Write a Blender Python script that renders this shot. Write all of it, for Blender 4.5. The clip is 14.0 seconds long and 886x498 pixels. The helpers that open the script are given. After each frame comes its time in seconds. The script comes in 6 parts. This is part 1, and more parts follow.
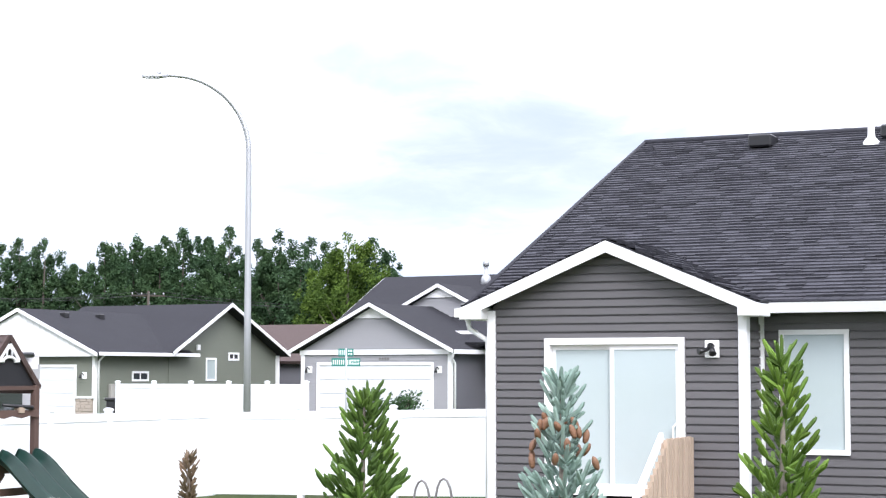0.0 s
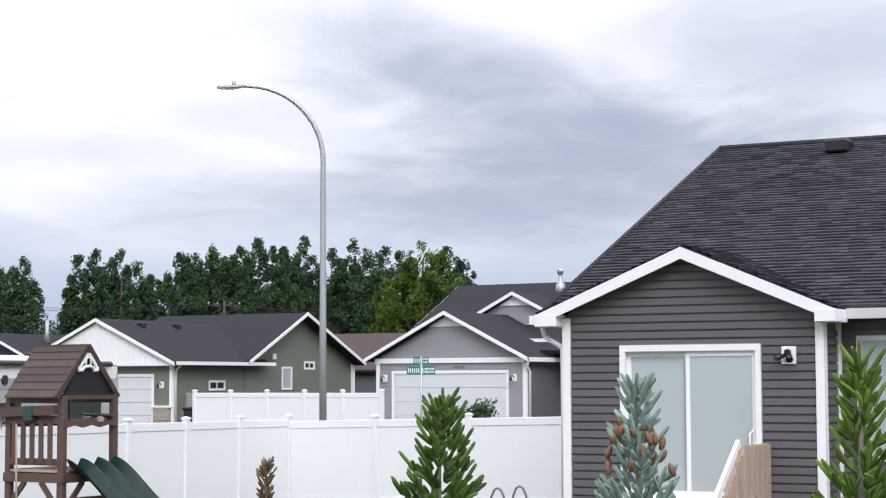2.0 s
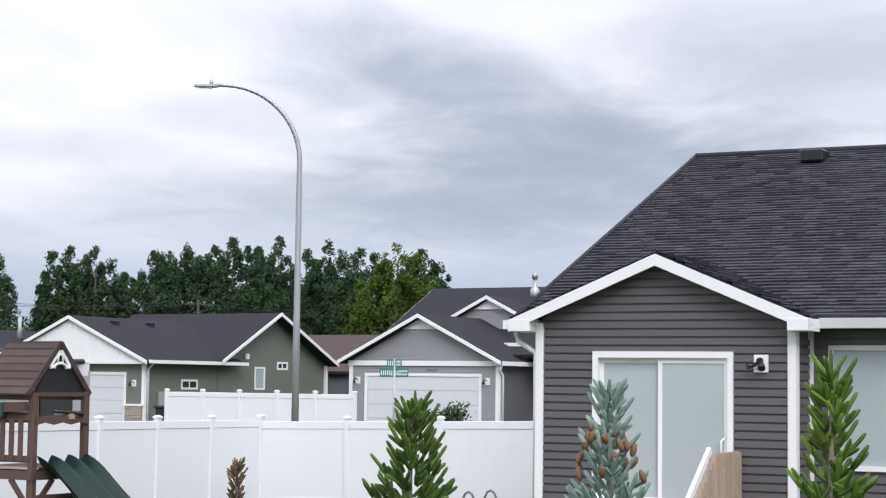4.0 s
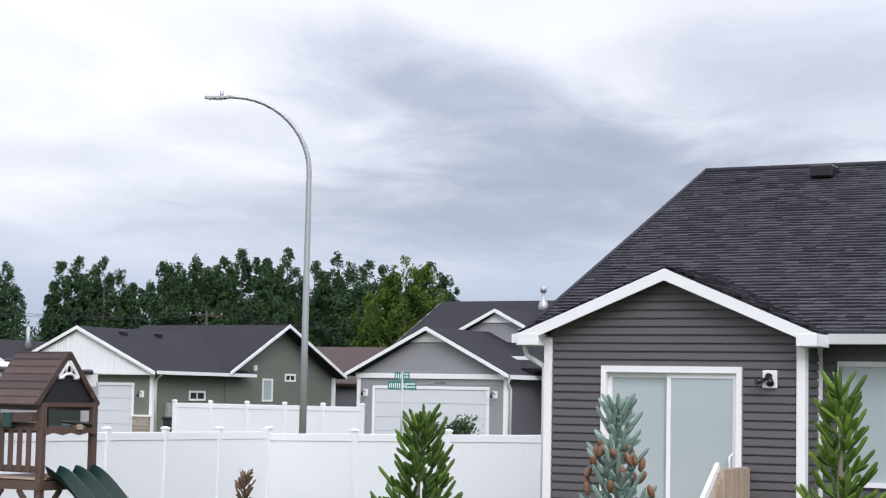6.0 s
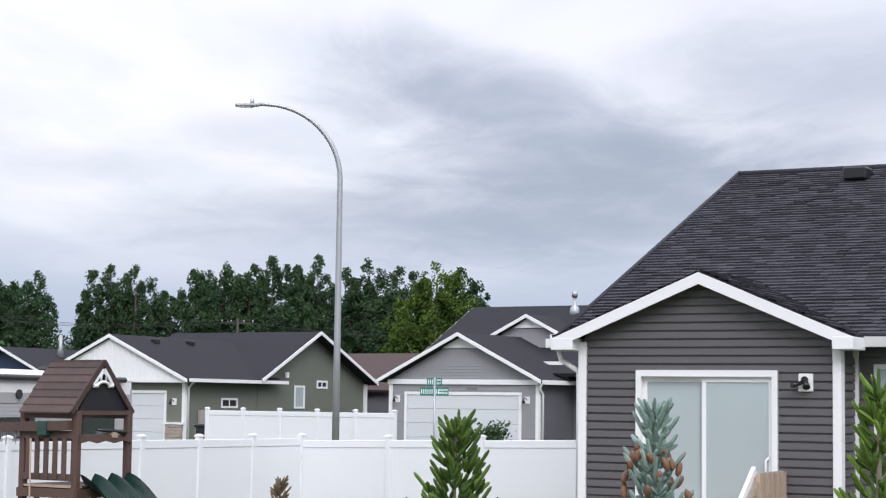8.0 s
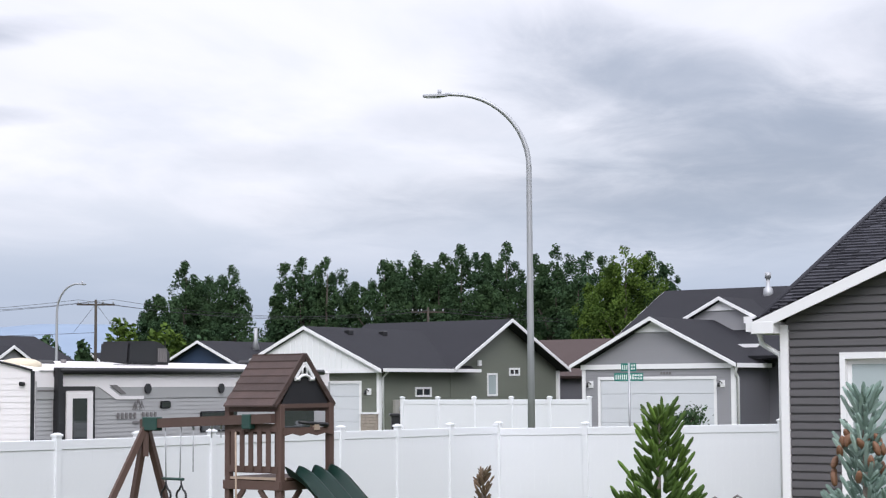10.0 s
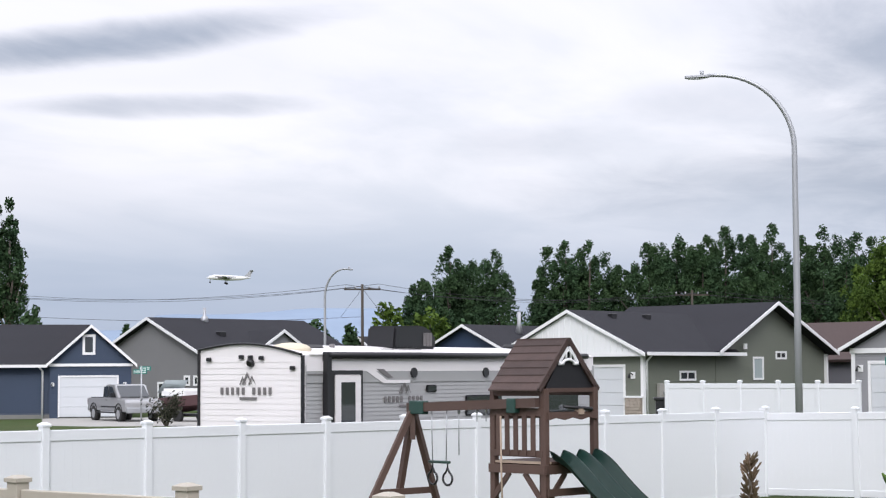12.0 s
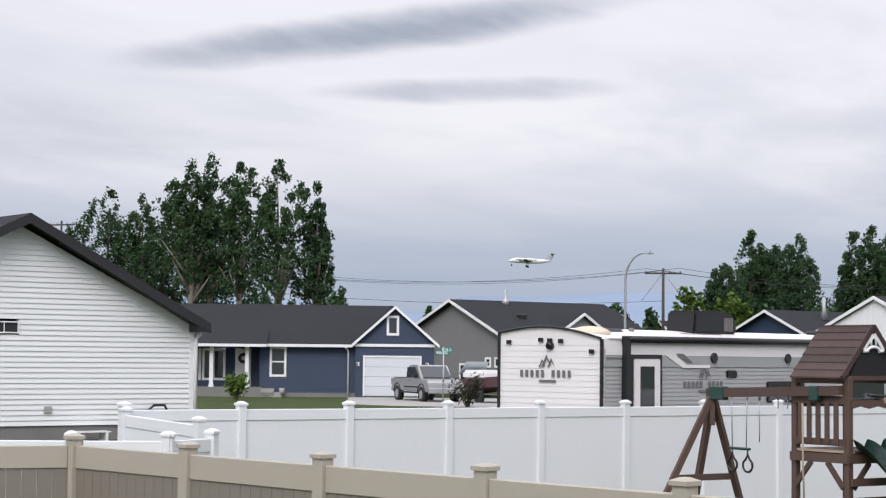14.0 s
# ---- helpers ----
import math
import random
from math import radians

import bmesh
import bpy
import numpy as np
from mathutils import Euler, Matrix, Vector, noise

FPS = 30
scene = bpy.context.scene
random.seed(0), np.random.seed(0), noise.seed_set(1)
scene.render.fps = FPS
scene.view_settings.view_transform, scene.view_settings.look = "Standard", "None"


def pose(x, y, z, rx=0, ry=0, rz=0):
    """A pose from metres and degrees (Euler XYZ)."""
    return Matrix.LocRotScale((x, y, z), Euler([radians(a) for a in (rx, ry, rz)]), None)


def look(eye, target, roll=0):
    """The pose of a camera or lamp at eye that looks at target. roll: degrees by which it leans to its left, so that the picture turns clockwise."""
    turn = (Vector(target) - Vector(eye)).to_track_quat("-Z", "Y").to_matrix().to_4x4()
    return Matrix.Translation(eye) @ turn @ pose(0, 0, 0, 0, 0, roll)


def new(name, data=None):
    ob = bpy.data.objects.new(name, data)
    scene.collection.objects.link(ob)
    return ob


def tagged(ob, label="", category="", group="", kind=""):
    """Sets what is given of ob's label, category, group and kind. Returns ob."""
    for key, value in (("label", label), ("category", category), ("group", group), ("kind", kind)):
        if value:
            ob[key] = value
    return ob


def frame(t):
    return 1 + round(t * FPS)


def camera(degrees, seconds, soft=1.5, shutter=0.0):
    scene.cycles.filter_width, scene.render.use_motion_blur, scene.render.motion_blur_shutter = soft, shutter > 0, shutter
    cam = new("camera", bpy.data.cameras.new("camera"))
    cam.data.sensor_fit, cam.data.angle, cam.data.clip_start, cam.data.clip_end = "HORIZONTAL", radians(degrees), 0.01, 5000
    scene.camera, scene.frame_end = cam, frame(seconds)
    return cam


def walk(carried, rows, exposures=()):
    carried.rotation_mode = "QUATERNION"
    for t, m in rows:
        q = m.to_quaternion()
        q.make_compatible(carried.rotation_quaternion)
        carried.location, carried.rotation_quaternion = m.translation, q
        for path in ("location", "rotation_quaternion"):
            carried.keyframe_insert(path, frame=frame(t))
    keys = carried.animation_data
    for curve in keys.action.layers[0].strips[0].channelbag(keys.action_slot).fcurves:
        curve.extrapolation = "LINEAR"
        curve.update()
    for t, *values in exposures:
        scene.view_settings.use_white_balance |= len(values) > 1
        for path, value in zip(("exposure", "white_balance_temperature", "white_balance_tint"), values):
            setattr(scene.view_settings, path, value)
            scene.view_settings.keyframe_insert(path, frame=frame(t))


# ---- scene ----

# ---------------- camera ----------------
cam = camera(27.23, 14.0, soft=1.25)
walk(cam, [
    (0, pose(0.085, 0.017, 2.557, 93.88, 0.01, -2.35)),
    (0.5, pose(0.088, 0.015, 2.542, 93.88, 0.18, -0.57)),
    (1, pose(0.080, -0.005, 2.541, 93.95, 0.19, -0.02)),
    (1.5, pose(0.079, -0.003, 2.538, 94.07, 0.28, 0.11)),
    (2, pose(0.080, -0.019, 2.544, 94.15, 0.22, -0.01)),
    (2.5, pose(0.079, -0.007, 2.540, 94.18, -0.03, -0.25)),
    (3, pose(0.084, -0.024, 2.543, 94.18, -0.32, -0.54)),
    (5.5, pose(0.083, -0.011, 2.551, 94.51, -1.01, -0.75)),
    (6, pose(0.073, -0.024, 2.552, 94.64, -1.11, -0.62)),
    (6.5, pose(0.080, -0.016, 2.545, 94.78, -1.16, -0.54)),
    (7, pose(0.078, -0.017, 2.553, 94.86, -1.10, -0.48)),
    (7.2, pose(0.085, -0.007, 2.543, 94.89, -1.08, -0.42)),
    (9.3, pose(-0.094, 0.015, 2.588, 94.48, 0.15, 3.59)),
    (9.5, pose(-0.094, 0.021, 2.594, 94.43, 0.23, 4.33)),
    (10, pose(-0.097, 0.028, 2.585, 94.35, 0.36, 6.28)),
    (10.5, pose(-0.105, 0.020, 2.593, 94.25, 0.38, 8.16)),
    (11, pose(-0.102, 0.035, 2.593, 94.13, 0.35, 10.23)),
    (11.5, pose(-0.102, 0.028, 2.594, 93.99, 0.36, 12.41)),
    (12, pose(-0.100, 0.011, 2.605, 93.87, 0.30, 14.50)),
    (12.5, pose(-0.082, -0.004, 2.597, 93.80, 0.09, 16.72)),
    (13, pose(-0.081, -0.009, 2.598, 93.70, -0.08, 18.87)),
    (13.5, pose(-0.068, -0.018, 2.605, 93.53, -0.29, 21.25)),
    (14, pose(-0.061, -0.031, 2.605, 93.33, -0.58, 23.87)),
], exposures=[(0, 0.92, 6060, 12), (0.5, 0.66, 6060, 12), (1, 0.40, 6080, 12), (1.5, 0.22, 6090, 12), (2, 0.14, 6110, 12), (3, 0.08, 6120, 12), (7, 0.05, 6080, 12), (11, 0.0, 6120, 12), (12.5, 0.0, 6180, 12), (14, -0.17, 6240, 12)])

# ---------------- sky and sun ----------------
SUN_AZ, SUN_EL = 192.0, 40.0     # degrees to the left of ahead, and above the horizon


def build_world():
    w = bpy.data.worlds.new("overcast_sky")
    scene.world = w
    w.use_nodes = True
    nt = w.node_tree
    nt.nodes.clear()
    N, L = nt.nodes.new, nt.links.new

    def math_node(op, a, b=None, clamp=False):
        n = N("ShaderNodeMath")
        n.operation, n.use_clamp = op, clamp
        for i, v in enumerate((a, b)):
            if v is None:
                continue
            if isinstance(v, (int, float)):
                n.inputs[i].default_value = v
            else:
                L(v, n.inputs[i])
        return n.outputs[0]

    def smooth(v, a, b, lo=0.0, hi=1.0):
        n = N("ShaderNodeMapRange")
        n.interpolation_type = "SMOOTHSTEP"
        L(v, n.inputs["Value"])
        for key, val in (("From Min", a), ("From Max", b), ("To Min", lo), ("To Max", hi)):
            n.inputs[key].default_value = val
        return n.outputs["Result"]

    def mix(fac, a, b):
        n = N("ShaderNodeMix")
        n.data_type = "RGBA"
        for key, v in (("Factor", fac), ("A", a), ("B", b)):
            sock = [i for i in n.inputs if i.name == key and (key == "Factor" and i.type == "VALUE" or i.type == "RGBA")][0]
            if isinstance(v, (int, float)):
                sock.default_value = v
            elif isinstance(v, tuple):
                sock.default_value = (*v, 1)
            else:
                L(v, sock)
        return [o for o in n.outputs if o.type == "RGBA"][0]

    coord = N("ShaderNodeTexCoord").outputs["Generated"]
    sep = N("ShaderNodeSeparateXYZ")
    L(coord, sep.inputs[0])
    x, y, z = sep.outputs
    az = math_node("ARCTAN2", math_node("MULTIPLY", x, -1.0), y)       # radians to the left
    el = math_node("ARCSINE", z)
    # the clouds lie on a flat deck high above
    zz = math_node("MAXIMUM", math_node("ADD", z, 0.06), 0.03)
    comb = N("ShaderNodeCombineXYZ")
    L(math_node("DIVIDE", x, zz), comb.inputs[0])
    L(math_node("DIVIDE", y, zz), comb.inputs[1])

    def clouds(scale, detail, rough, offset, stretch=(1, 1, 1), distort=0.4):
        mp = N("ShaderNodeMapping")
        mp.inputs["Location"].default_value, mp.inputs["Scale"].default_value = offset, stretch
        L(comb.outputs[0], mp.inputs["Vector"])
        n = N("ShaderNodeTexNoise")
        L(mp.outputs[0], n.inputs["Vector"])
        n.inputs["Scale"].default_value, n.inputs["Detail"].default_value = scale, detail
        n.inputs["Roughness"].default_value, n.inputs["Distortion"].default_value = rough, distort
        return n.outputs["Fac"]

    def blob(a0, e0, wa, we, tilt=0.0):
        """A soft cloud bank round one direction, in degrees."""
        da = math_node("SUBTRACT", az, radians(a0))
        de = math_node("SUBTRACT", math_node("SUBTRACT", el, radians(e0)), math_node("MULTIPLY", da, tilt))
        qa = math_node("POWER", math_node("ABSOLUTE", math_node("DIVIDE", da, radians(wa))), 2.0)
        qe = math_node("POWER", math_node("ABSOLUTE", math_node("DIVIDE", de, radians(we))), 2.0)
        r = math_node("ADD", qa, qe)
        r = math_node("ADD", r, math_node("MULTIPLY", math_node("SUBTRACT", broad, 0.5), 2.6))
        r = math_node("ADD", r, math_node("MULTIPLY", math_node("SUBTRACT", fine, 0.5), 2.4))
        r = math_node("ADD", r, math_node("MULTIPLY", math_node("SUBTRACT", wisp, 0.5), 2.4))
        return smooth(r, 1.7, -0.7)

    broad = clouds(0.33, 5, 0.5, (3.1, 0.7, 0.0), (1.0, 0.55, 1))
    fine = clouds(0.9, 6, 0.55, (8.1, 2.3, 0.0), (1.0, 0.5, 1))
    wisp = clouds(2.4, 6, 0.6, (1.3, 5.7, 0.0), (1.0, 0.6, 1))
    sky = N("ShaderNodeTexSky")
    sky.sky_type, sky.sun_disc = "NISHITA", False
    sky.sun_elevation, sky.sun_rotation = radians(SUN_EL), radians(-SUN_AZ)
    sky.air_density, sky.dust_density = 1.4, 2.0
    skyc = N("ShaderNodeVectorMath")
    skyc.operation = "SCALE"
    skyc.inputs["Scale"].default_value = 0.10
    L(sky.outputs[0], skyc.inputs[0])
    # bright veil, greyer lumps, blue-grey distance
    veil = mix(smooth(fine, 0.38, 0.66), (1.10, 1.06, 1.08), (0.88, 0.88, 0.93))
    col = mix(math_node("MULTIPLY", smooth(broad, 0.46, 0.70), 0.30), veil, (0.53, 0.55, 0.62))
    grey = (0.40, 0.44, 0.53)
    for a0, e0, wa, we, tilt, k in CLOUD_BANKS:
        col = mix(math_node("MULTIPLY", blob(a0, e0, wa, we, tilt), k), col, grey)
    col = mix(math_node("MULTIPLY", smooth(el, radians(7.0), radians(2.2)), 0.88), col, (0.45, 0.53, 0.67))
    col = mix(smooth(el, radians(1.6), radians(-1.0), 0.0, 0.35), col, (0.60, 0.66, 0.76))
    col = mix(0.12, col, skyc.outputs[0])
    # the overcast is brightest overhead
    gain = N("ShaderNodeVectorMath")
    gain.operation = "SCALE"
    L(col, gain.inputs[0])
    L(smooth(el, radians(16), radians(60), 1.0, 2.0), gain.inputs["Scale"])
    col = gain.outputs[0]
    bg = N("ShaderNodeBackground")
    L(col, bg.inputs["Color"])
    bg.inputs["Strength"].default_value = 1.0
    out = N("ShaderNodeOutputWorld")
    L(bg.outputs[0], out.inputs["Surface"])


# cloud banks: degrees left, degrees up, half widths, tilt, weight
CLOUD_BANKS = [
    (-1.5, 9.0, 6.5, 1.9, 0.28, 0.85),
    (-6.0, 6.4, 8.5, 2.4, 0.05, 0.90),
    (-12.0, 9.8, 6.5, 2.6, 0.0, 0.62),
    (2.5, 5.6, 8.5, 1.2, 0.0, 0.62),
    (5.5, 8.2, 3.0, 0.7, 0.05, 0.28),
    (11.5, 7.1, 3.2, 0.6, 0.0, 0.28),
    (26.5, 10.0, 7.5, 0.62, -0.138, 1.0),
    (23.0, 8.3, 4.4, 0.36, -0.02, 0.60),
    (36.0, 6.8, 5.0, 1.3, 0.0, 0.42),
]
build_world()
sun = new("sun", bpy.data.lights.new("sun", "SUN"))
sun.data.energy, sun.data.angle, sun.data.color = 1.9, radians(30), (1.0, 0.97, 0.93)
sun.matrix_basis = look((0, 0, 0), (math.sin(radians(SUN_AZ)) * math.cos(radians(SUN_EL)), -math.cos(radians(SUN_AZ)) * math.cos(radians(SUN_EL)) * 1, -math.sin(radians(SUN_EL))))


# ---------------- materials ----------------
def material(name, color, rough=0.6, var=0.12, scale=3.0, grain=40.0, bump=0.0, metal=0.0, spec=0.5, island=0.0,
             per_object=0.0, stretch=(1, 1, 1), tint=None):
    """A surface with broad stains, fine grain and relief."""
    m = bpy.data.materials.new(name)
    m.use_nodes = True
    nt = m.node_tree
    N, L = nt.nodes.new, nt.links.new
    b = nt.nodes["Principled BSDF"]
    b.inputs["Roughness"].default_value, b.inputs["Metallic"].default_value = rough, metal
    b.inputs["Specular IOR Level"].default_value = spec
    tc = N("ShaderNodeTexCoord").outputs["Object"]
    mp = N("ShaderNodeMapping")
    mp.inputs["Scale"].default_value = stretch
    L(tc, mp.inputs["Vector"])

    def noise_node(sc, det):
        n = N("ShaderNodeTexNoise")
        L(mp.outputs[0], n.inputs["Vector"])
        n.inputs["Scale"].default_value, n.inputs["Detail"].default_value = sc, det
        return n.outputs["Fac"]

    def mul(a, k, c):
        n = N("ShaderNodeMath")
        n.operation = "MULTIPLY_ADD"
        L(a, n.inputs[0])
        n.inputs[1].default_value, n.inputs[2].default_value = k, c
        return n.outputs[0]

    def add(a, c):
        n = N("ShaderNodeMath")
        L(a, n.inputs[0])
        L(c, n.inputs[1])
        return n.outputs[0]

    big, small = noise_node(scale, 4), noise_node(grain, 3)
    v = add(mul(big, 2 * var, 1 - var), mul(small, 1.2 * var, -0.6 * var))
    if island:
        g = N("ShaderNodeNewGeometry").outputs["Random Per Island"]
        v = add(v, mul(g, 2 * island, -island))
    if per_object:
        o = N("ShaderNodeObjectInfo").outputs["Random"]
        v = add(v, mul(o, 2 * per_object, -per_object))
    sc = N("ShaderNodeVectorMath")
    sc.operation = "SCALE"
    L(v, sc.inputs["Scale"])
    sc.inputs[0].default_value = color
    src = sc.outputs[0]
    if tint:
        mx = N("ShaderNodeMix")
        mx.data_type = "RGBA"
        t2 = noise_node(scale * 0.6 + 0.3, 2)
        L(mul(t2, 2.4, -0.75), mx.inputs[0])
        L(src, mx.inputs[6])
        mx.inputs[7].default_value = (*tint, 1)
        mx.clamp_factor = True
        src = mx.outputs[2]
    L(src, b.inputs["Base Color"])
    if bump:
        bp = N("ShaderNodeBump")
        bp.inputs["Strength"].default_value, bp.inputs["Distance"].default_value = bump, 0.02
        L(small, bp.inputs["Height"])
        L(bp.outputs[0], b.inputs["Normal"])
    return m


def glass_pane(name, color, rough=0.05):
    m = material(name, color, rough, 0.03, 1.0, 5.0, spec=0.9)
    return m


M = {
    "vinyl": material("white_vinyl", (0.77, 0.785, 0.81), 0.35, 0.025, 1.2, 30, 0.03),
    "trim": material("white_trim", (0.80, 0.80, 0.81), 0.45, 0.03, 1.5, 40, 0.03),
    # tan fence boards: about half as bright as the posts and rails
    "tan_board": material("darker_tan_vinyl", (0.215, 0.190, 0.158), 0.5, 0.05, 1.5, 30, 0.03),
    "tan": material("tan_vinyl", (0.41, 0.372, 0.312), 0.45, 0.04, 1.5, 30, 0.03),
    "dark_siding": material("charcoal_siding", (0.104, 0.099, 0.104), 0.5, 0.06, 1.0, 60, 0.10, per_object=0.04, stretch=(0.3, 1, 1)),
    "grey_siding": material("grey_siding", (0.27, 0.27, 0.285), 0.55, 0.05, 1.0, 30, 0.05),
    "darkgrey_siding": material("slate_siding", (0.125, 0.125, 0.14), 0.55, 0.05, 1.0, 30, 0.05),
    "green_siding": material("olive_siding", (0.150, 0.163, 0.130), 0.55, 0.05, 1.0, 30, 0.05),
    "white_siding": material("white_siding", (0.78, 0.79, 0.80), 0.5, 0.03, 1.0, 30, 0.05),
    "blue_siding": material("navy_siding", (0.019, 0.038, 0.080), 0.6, 0.06, 1.0, 30, 0.05),
    "stucco": material("grey_stucco", (0.19, 0.19, 0.195), 0.85, 0.05, 1.0, 50, 0.1),
    "shingle": material("asphalt_shingle", (0.050, 0.050, 0.060), 0.9, 0.14, 2.0, 90, 0.5, spec=0.2, island=0.24),
    "roof": material("dark_roof", (0.026, 0.026, 0.031), 0.9, 0.14, 0.7, 25, 0.5, spec=0.2, stretch=(0.4, 1, 1)),
    "brown_roof": material("brown_roof", (0.058, 0.038, 0.035), 0.85, 0.12, 0.7, 25, 0.5),
    "black": material("black_plastic", (0.012, 0.012, 0.014), 0.35, 0.08, 3, 60),
    "black_fascia": material("black_fascia", (0.018, 0.018, 0.021), 0.5, 0.08, 3, 60),
    "concrete": material("concrete", (0.33, 0.32, 0.30), 0.9, 0.12, 1.2, 40, 0.3),
    "found": material("foundation_concrete", (0.20, 0.20, 0.19), 0.9, 0.15, 1.2, 40, 0.3),
    "stone": material("ledge_stone", (0.30, 0.26, 0.22), 0.9, 0.1, 3, 40, 0.4, island=0.35),
    "wood": material("cedar_brown", (0.092, 0.055, 0.044), 0.7, 0.16, 2.0, 60, 0.25, stretch=(1, 1, 0.3), per_object=0.1),
    "roof_wood": material("weathered_brown_boards", (0.062, 0.039, 0.034), 0.75, 0.3, 5.0, 60, 0.35, per_object=0.25),
    "raw_wood": material("raw_pine", (0.42, 0.325, 0.25), 0.75, 0.2, 4.0, 50, 0.2, stretch=(1, 1, 0.15), per_object=0.1),
    "green_plastic": material("green_slide_plastic", (0.018, 0.056, 0.045), 0.3, 0.08, 1.5, 20),
    "steel": material("galvanised_steel", (0.42, 0.43, 0.45), 0.5, 0.1, 2.0, 30, 0.1, metal=0.6, stretch=(1, 1, 0.1)),
    "sign": material("sign_green", (0.015, 0.17, 0.14), 0.4, 0.05, 2, 20),
    "sign_white": material("sign_white", (0.75, 0.80, 0.78), 0.5, 0.03, 2, 20),
    "glass": glass_pane("window_glass", (0.035, 0.04, 0.045), 0.04),
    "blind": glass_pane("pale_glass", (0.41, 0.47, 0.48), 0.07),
    "rv_white": material("rv_white", (0.80, 0.77, 0.77), 0.35, 0.03, 1, 20),
    "rv_grey": material("rv_grey", (0.36, 0.36, 0.36), 0.35, 0.04, 1, 20),
    "rv_mid": material("rv_stripe_grey", (0.16, 0.15, 0.15), 0.4, 0.04, 1, 20),
    "rv_cream": material("rv_cream", (0.62, 0.55, 0.42), 0.5, 0.05, 1, 20),
    "paint_silver": material("silver_paint", (0.40, 0.40, 0.41), 0.28, 0.03, 1, 20, metal=0.3),
    "rubber": material("tyre_rubber", (0.02, 0.02, 0.02), 0.8, 0.1, 5, 50),
    "bark": material("bark", (0.22, 0.19, 0.16), 0.9, 0.25, 1.2, 20, 0.5),
    "dark_bark": material("dark_bark", (0.06, 0.05, 0.04), 0.9, 0.25, 1.2, 20, 0.5),
    "dark_shrub": material("dark_shrub_leaf", (0.040, 0.042, 0.030), 0.8, 0.2, 2, 20, spec=0.1, island=0.4),
    "poplar": material("poplar_leaf", (0.037, 0.072, 0.038), 0.8, 0.1, 0.15, 3, spec=0.12, island=0.35, tint=(0.050, 0.088, 0.034)),
    "yellowish": material("bright_tree_leaf", (0.085, 0.135, 0.022), 0.8, 0.1, 0.2, 3, spec=0.12, island=0.40, tint=(0.06, 0.105, 0.024)),
    "conifer_needle": material("fir_needle", (0.100, 0.165, 0.032), 0.6, 0.12, 3, 30, spec=0.25, island=0.55, tint=(0.055, 0.105, 0.026)),
    "bright_needle": material("bright_fir_needle", (0.120, 0.195, 0.028), 0.6, 0.12, 3, 30, spec=0.25, island=0.55, tint=(0.075, 0.140, 0.028)),
    "blue_needle": material("blue_spruce_needle", (0.290, 0.375, 0.335), 0.6, 0.12, 3, 30, spec=0.25, island=0.45, tint=(0.170, 0.255, 0.215)),
    "dead_needle": material("dry_needle", (0.20, 0.13, 0.085), 0.7, 0.2, 4, 30, island=0.4, tint=(0.09, 0.07, 0.035)),
    "cone": material("spruce_cone", (0.185, 0.092, 0.050), 0.6, 0.2, 10, 60, 0.4, island=0.3),
    "grass": material("lawn", (0.038, 0.070, 0.018), 0.9, 0.3, 0.4, 12, 0.6, spec=0.1, tint=(0.062, 0.066, 0.026)),
    "asphalt": material("asphalt", (0.055, 0.055, 0.058), 0.9, 0.15, 0.5, 30, 0.4),
    "mountain": material("distant_mountain", (0.25, 0.31, 0.40), 1.0, 0.10, 0.004, 0.02, spec=0.0),
    "plum": material("plum_paint", (0.10, 0.050, 0.055), 0.5, 0.1, 2, 20),
    "dish": material("dark_dish", (0.03, 0.03, 0.035), 0.4, 0.1, 2, 20),
    "lamp_white": material("lamp_white", (0.8, 0.8, 0.8), 0.4, 0.02, 2, 20),
    "grey_door": material("grey_white_door", (0.62, 0.64, 0.67), 0.45, 0.03, 1, 20),
}


# ---------------- building helpers ----------------
def thing(name, m, label, category, group="", kind=""):
    ob = new(name)
    ob.empty_display_size = 0.2
    ob.matrix_basis = m
    return tagged(ob, label, category, group, kind)


def part(name, bm, mat, parent, label="", m=None, kind=""):
    if isinstance(bm, bpy.types.Mesh):
        me = bm
    else:
        me = bpy.data.meshes.new(name)
        bm.to_mesh(me)
        bm.free()
        me.materials.append(M[mat] if isinstance(mat, str) else mat)
    ob = new(name, me)
    ob.parent = parent
    if m is not None:
        ob.matrix_basis = m
    return tagged(ob, label, kind=kind)


def solo(name, bm, mat, m, label, category, group="", kind=""):
    """A thing of a single mesh."""
    me = bpy.data.meshes.new(name)
    bm.to_mesh(me)
    bm.free()
    me.materials.append(M[mat])
    ob = new(name, me)
    ob.matrix_basis = m
    return tagged(ob, label, category, group, kind)


def BM():
    return bmesh.new()


def box(bm, x0, x1, y0, y1, z0, z1):
    v = [bm.verts.new(p) for p in ((x0, y0, z0), (x1, y0, z0), (x1, y1, z0), (x0, y1, z0), (x0, y0, z1), (x1, y0, z1), (x1, y1, z1), (x0, y1, z1))]
    for f in ((0, 3, 2, 1), (4, 5, 6, 7), (0, 1, 5, 4), (1, 2, 6, 5), (2, 3, 7, 6), (3, 0, 4, 7)):
        bm.faces.new([v[i] for i in f])
    return bm


def bevelled(bm, w=0.01, seg=1):
    bmesh.ops.bevel(bm, geom=bm.edges[:], offset=w, segments=seg, affect="EDGES", clamp_overlap=True)
    return bm


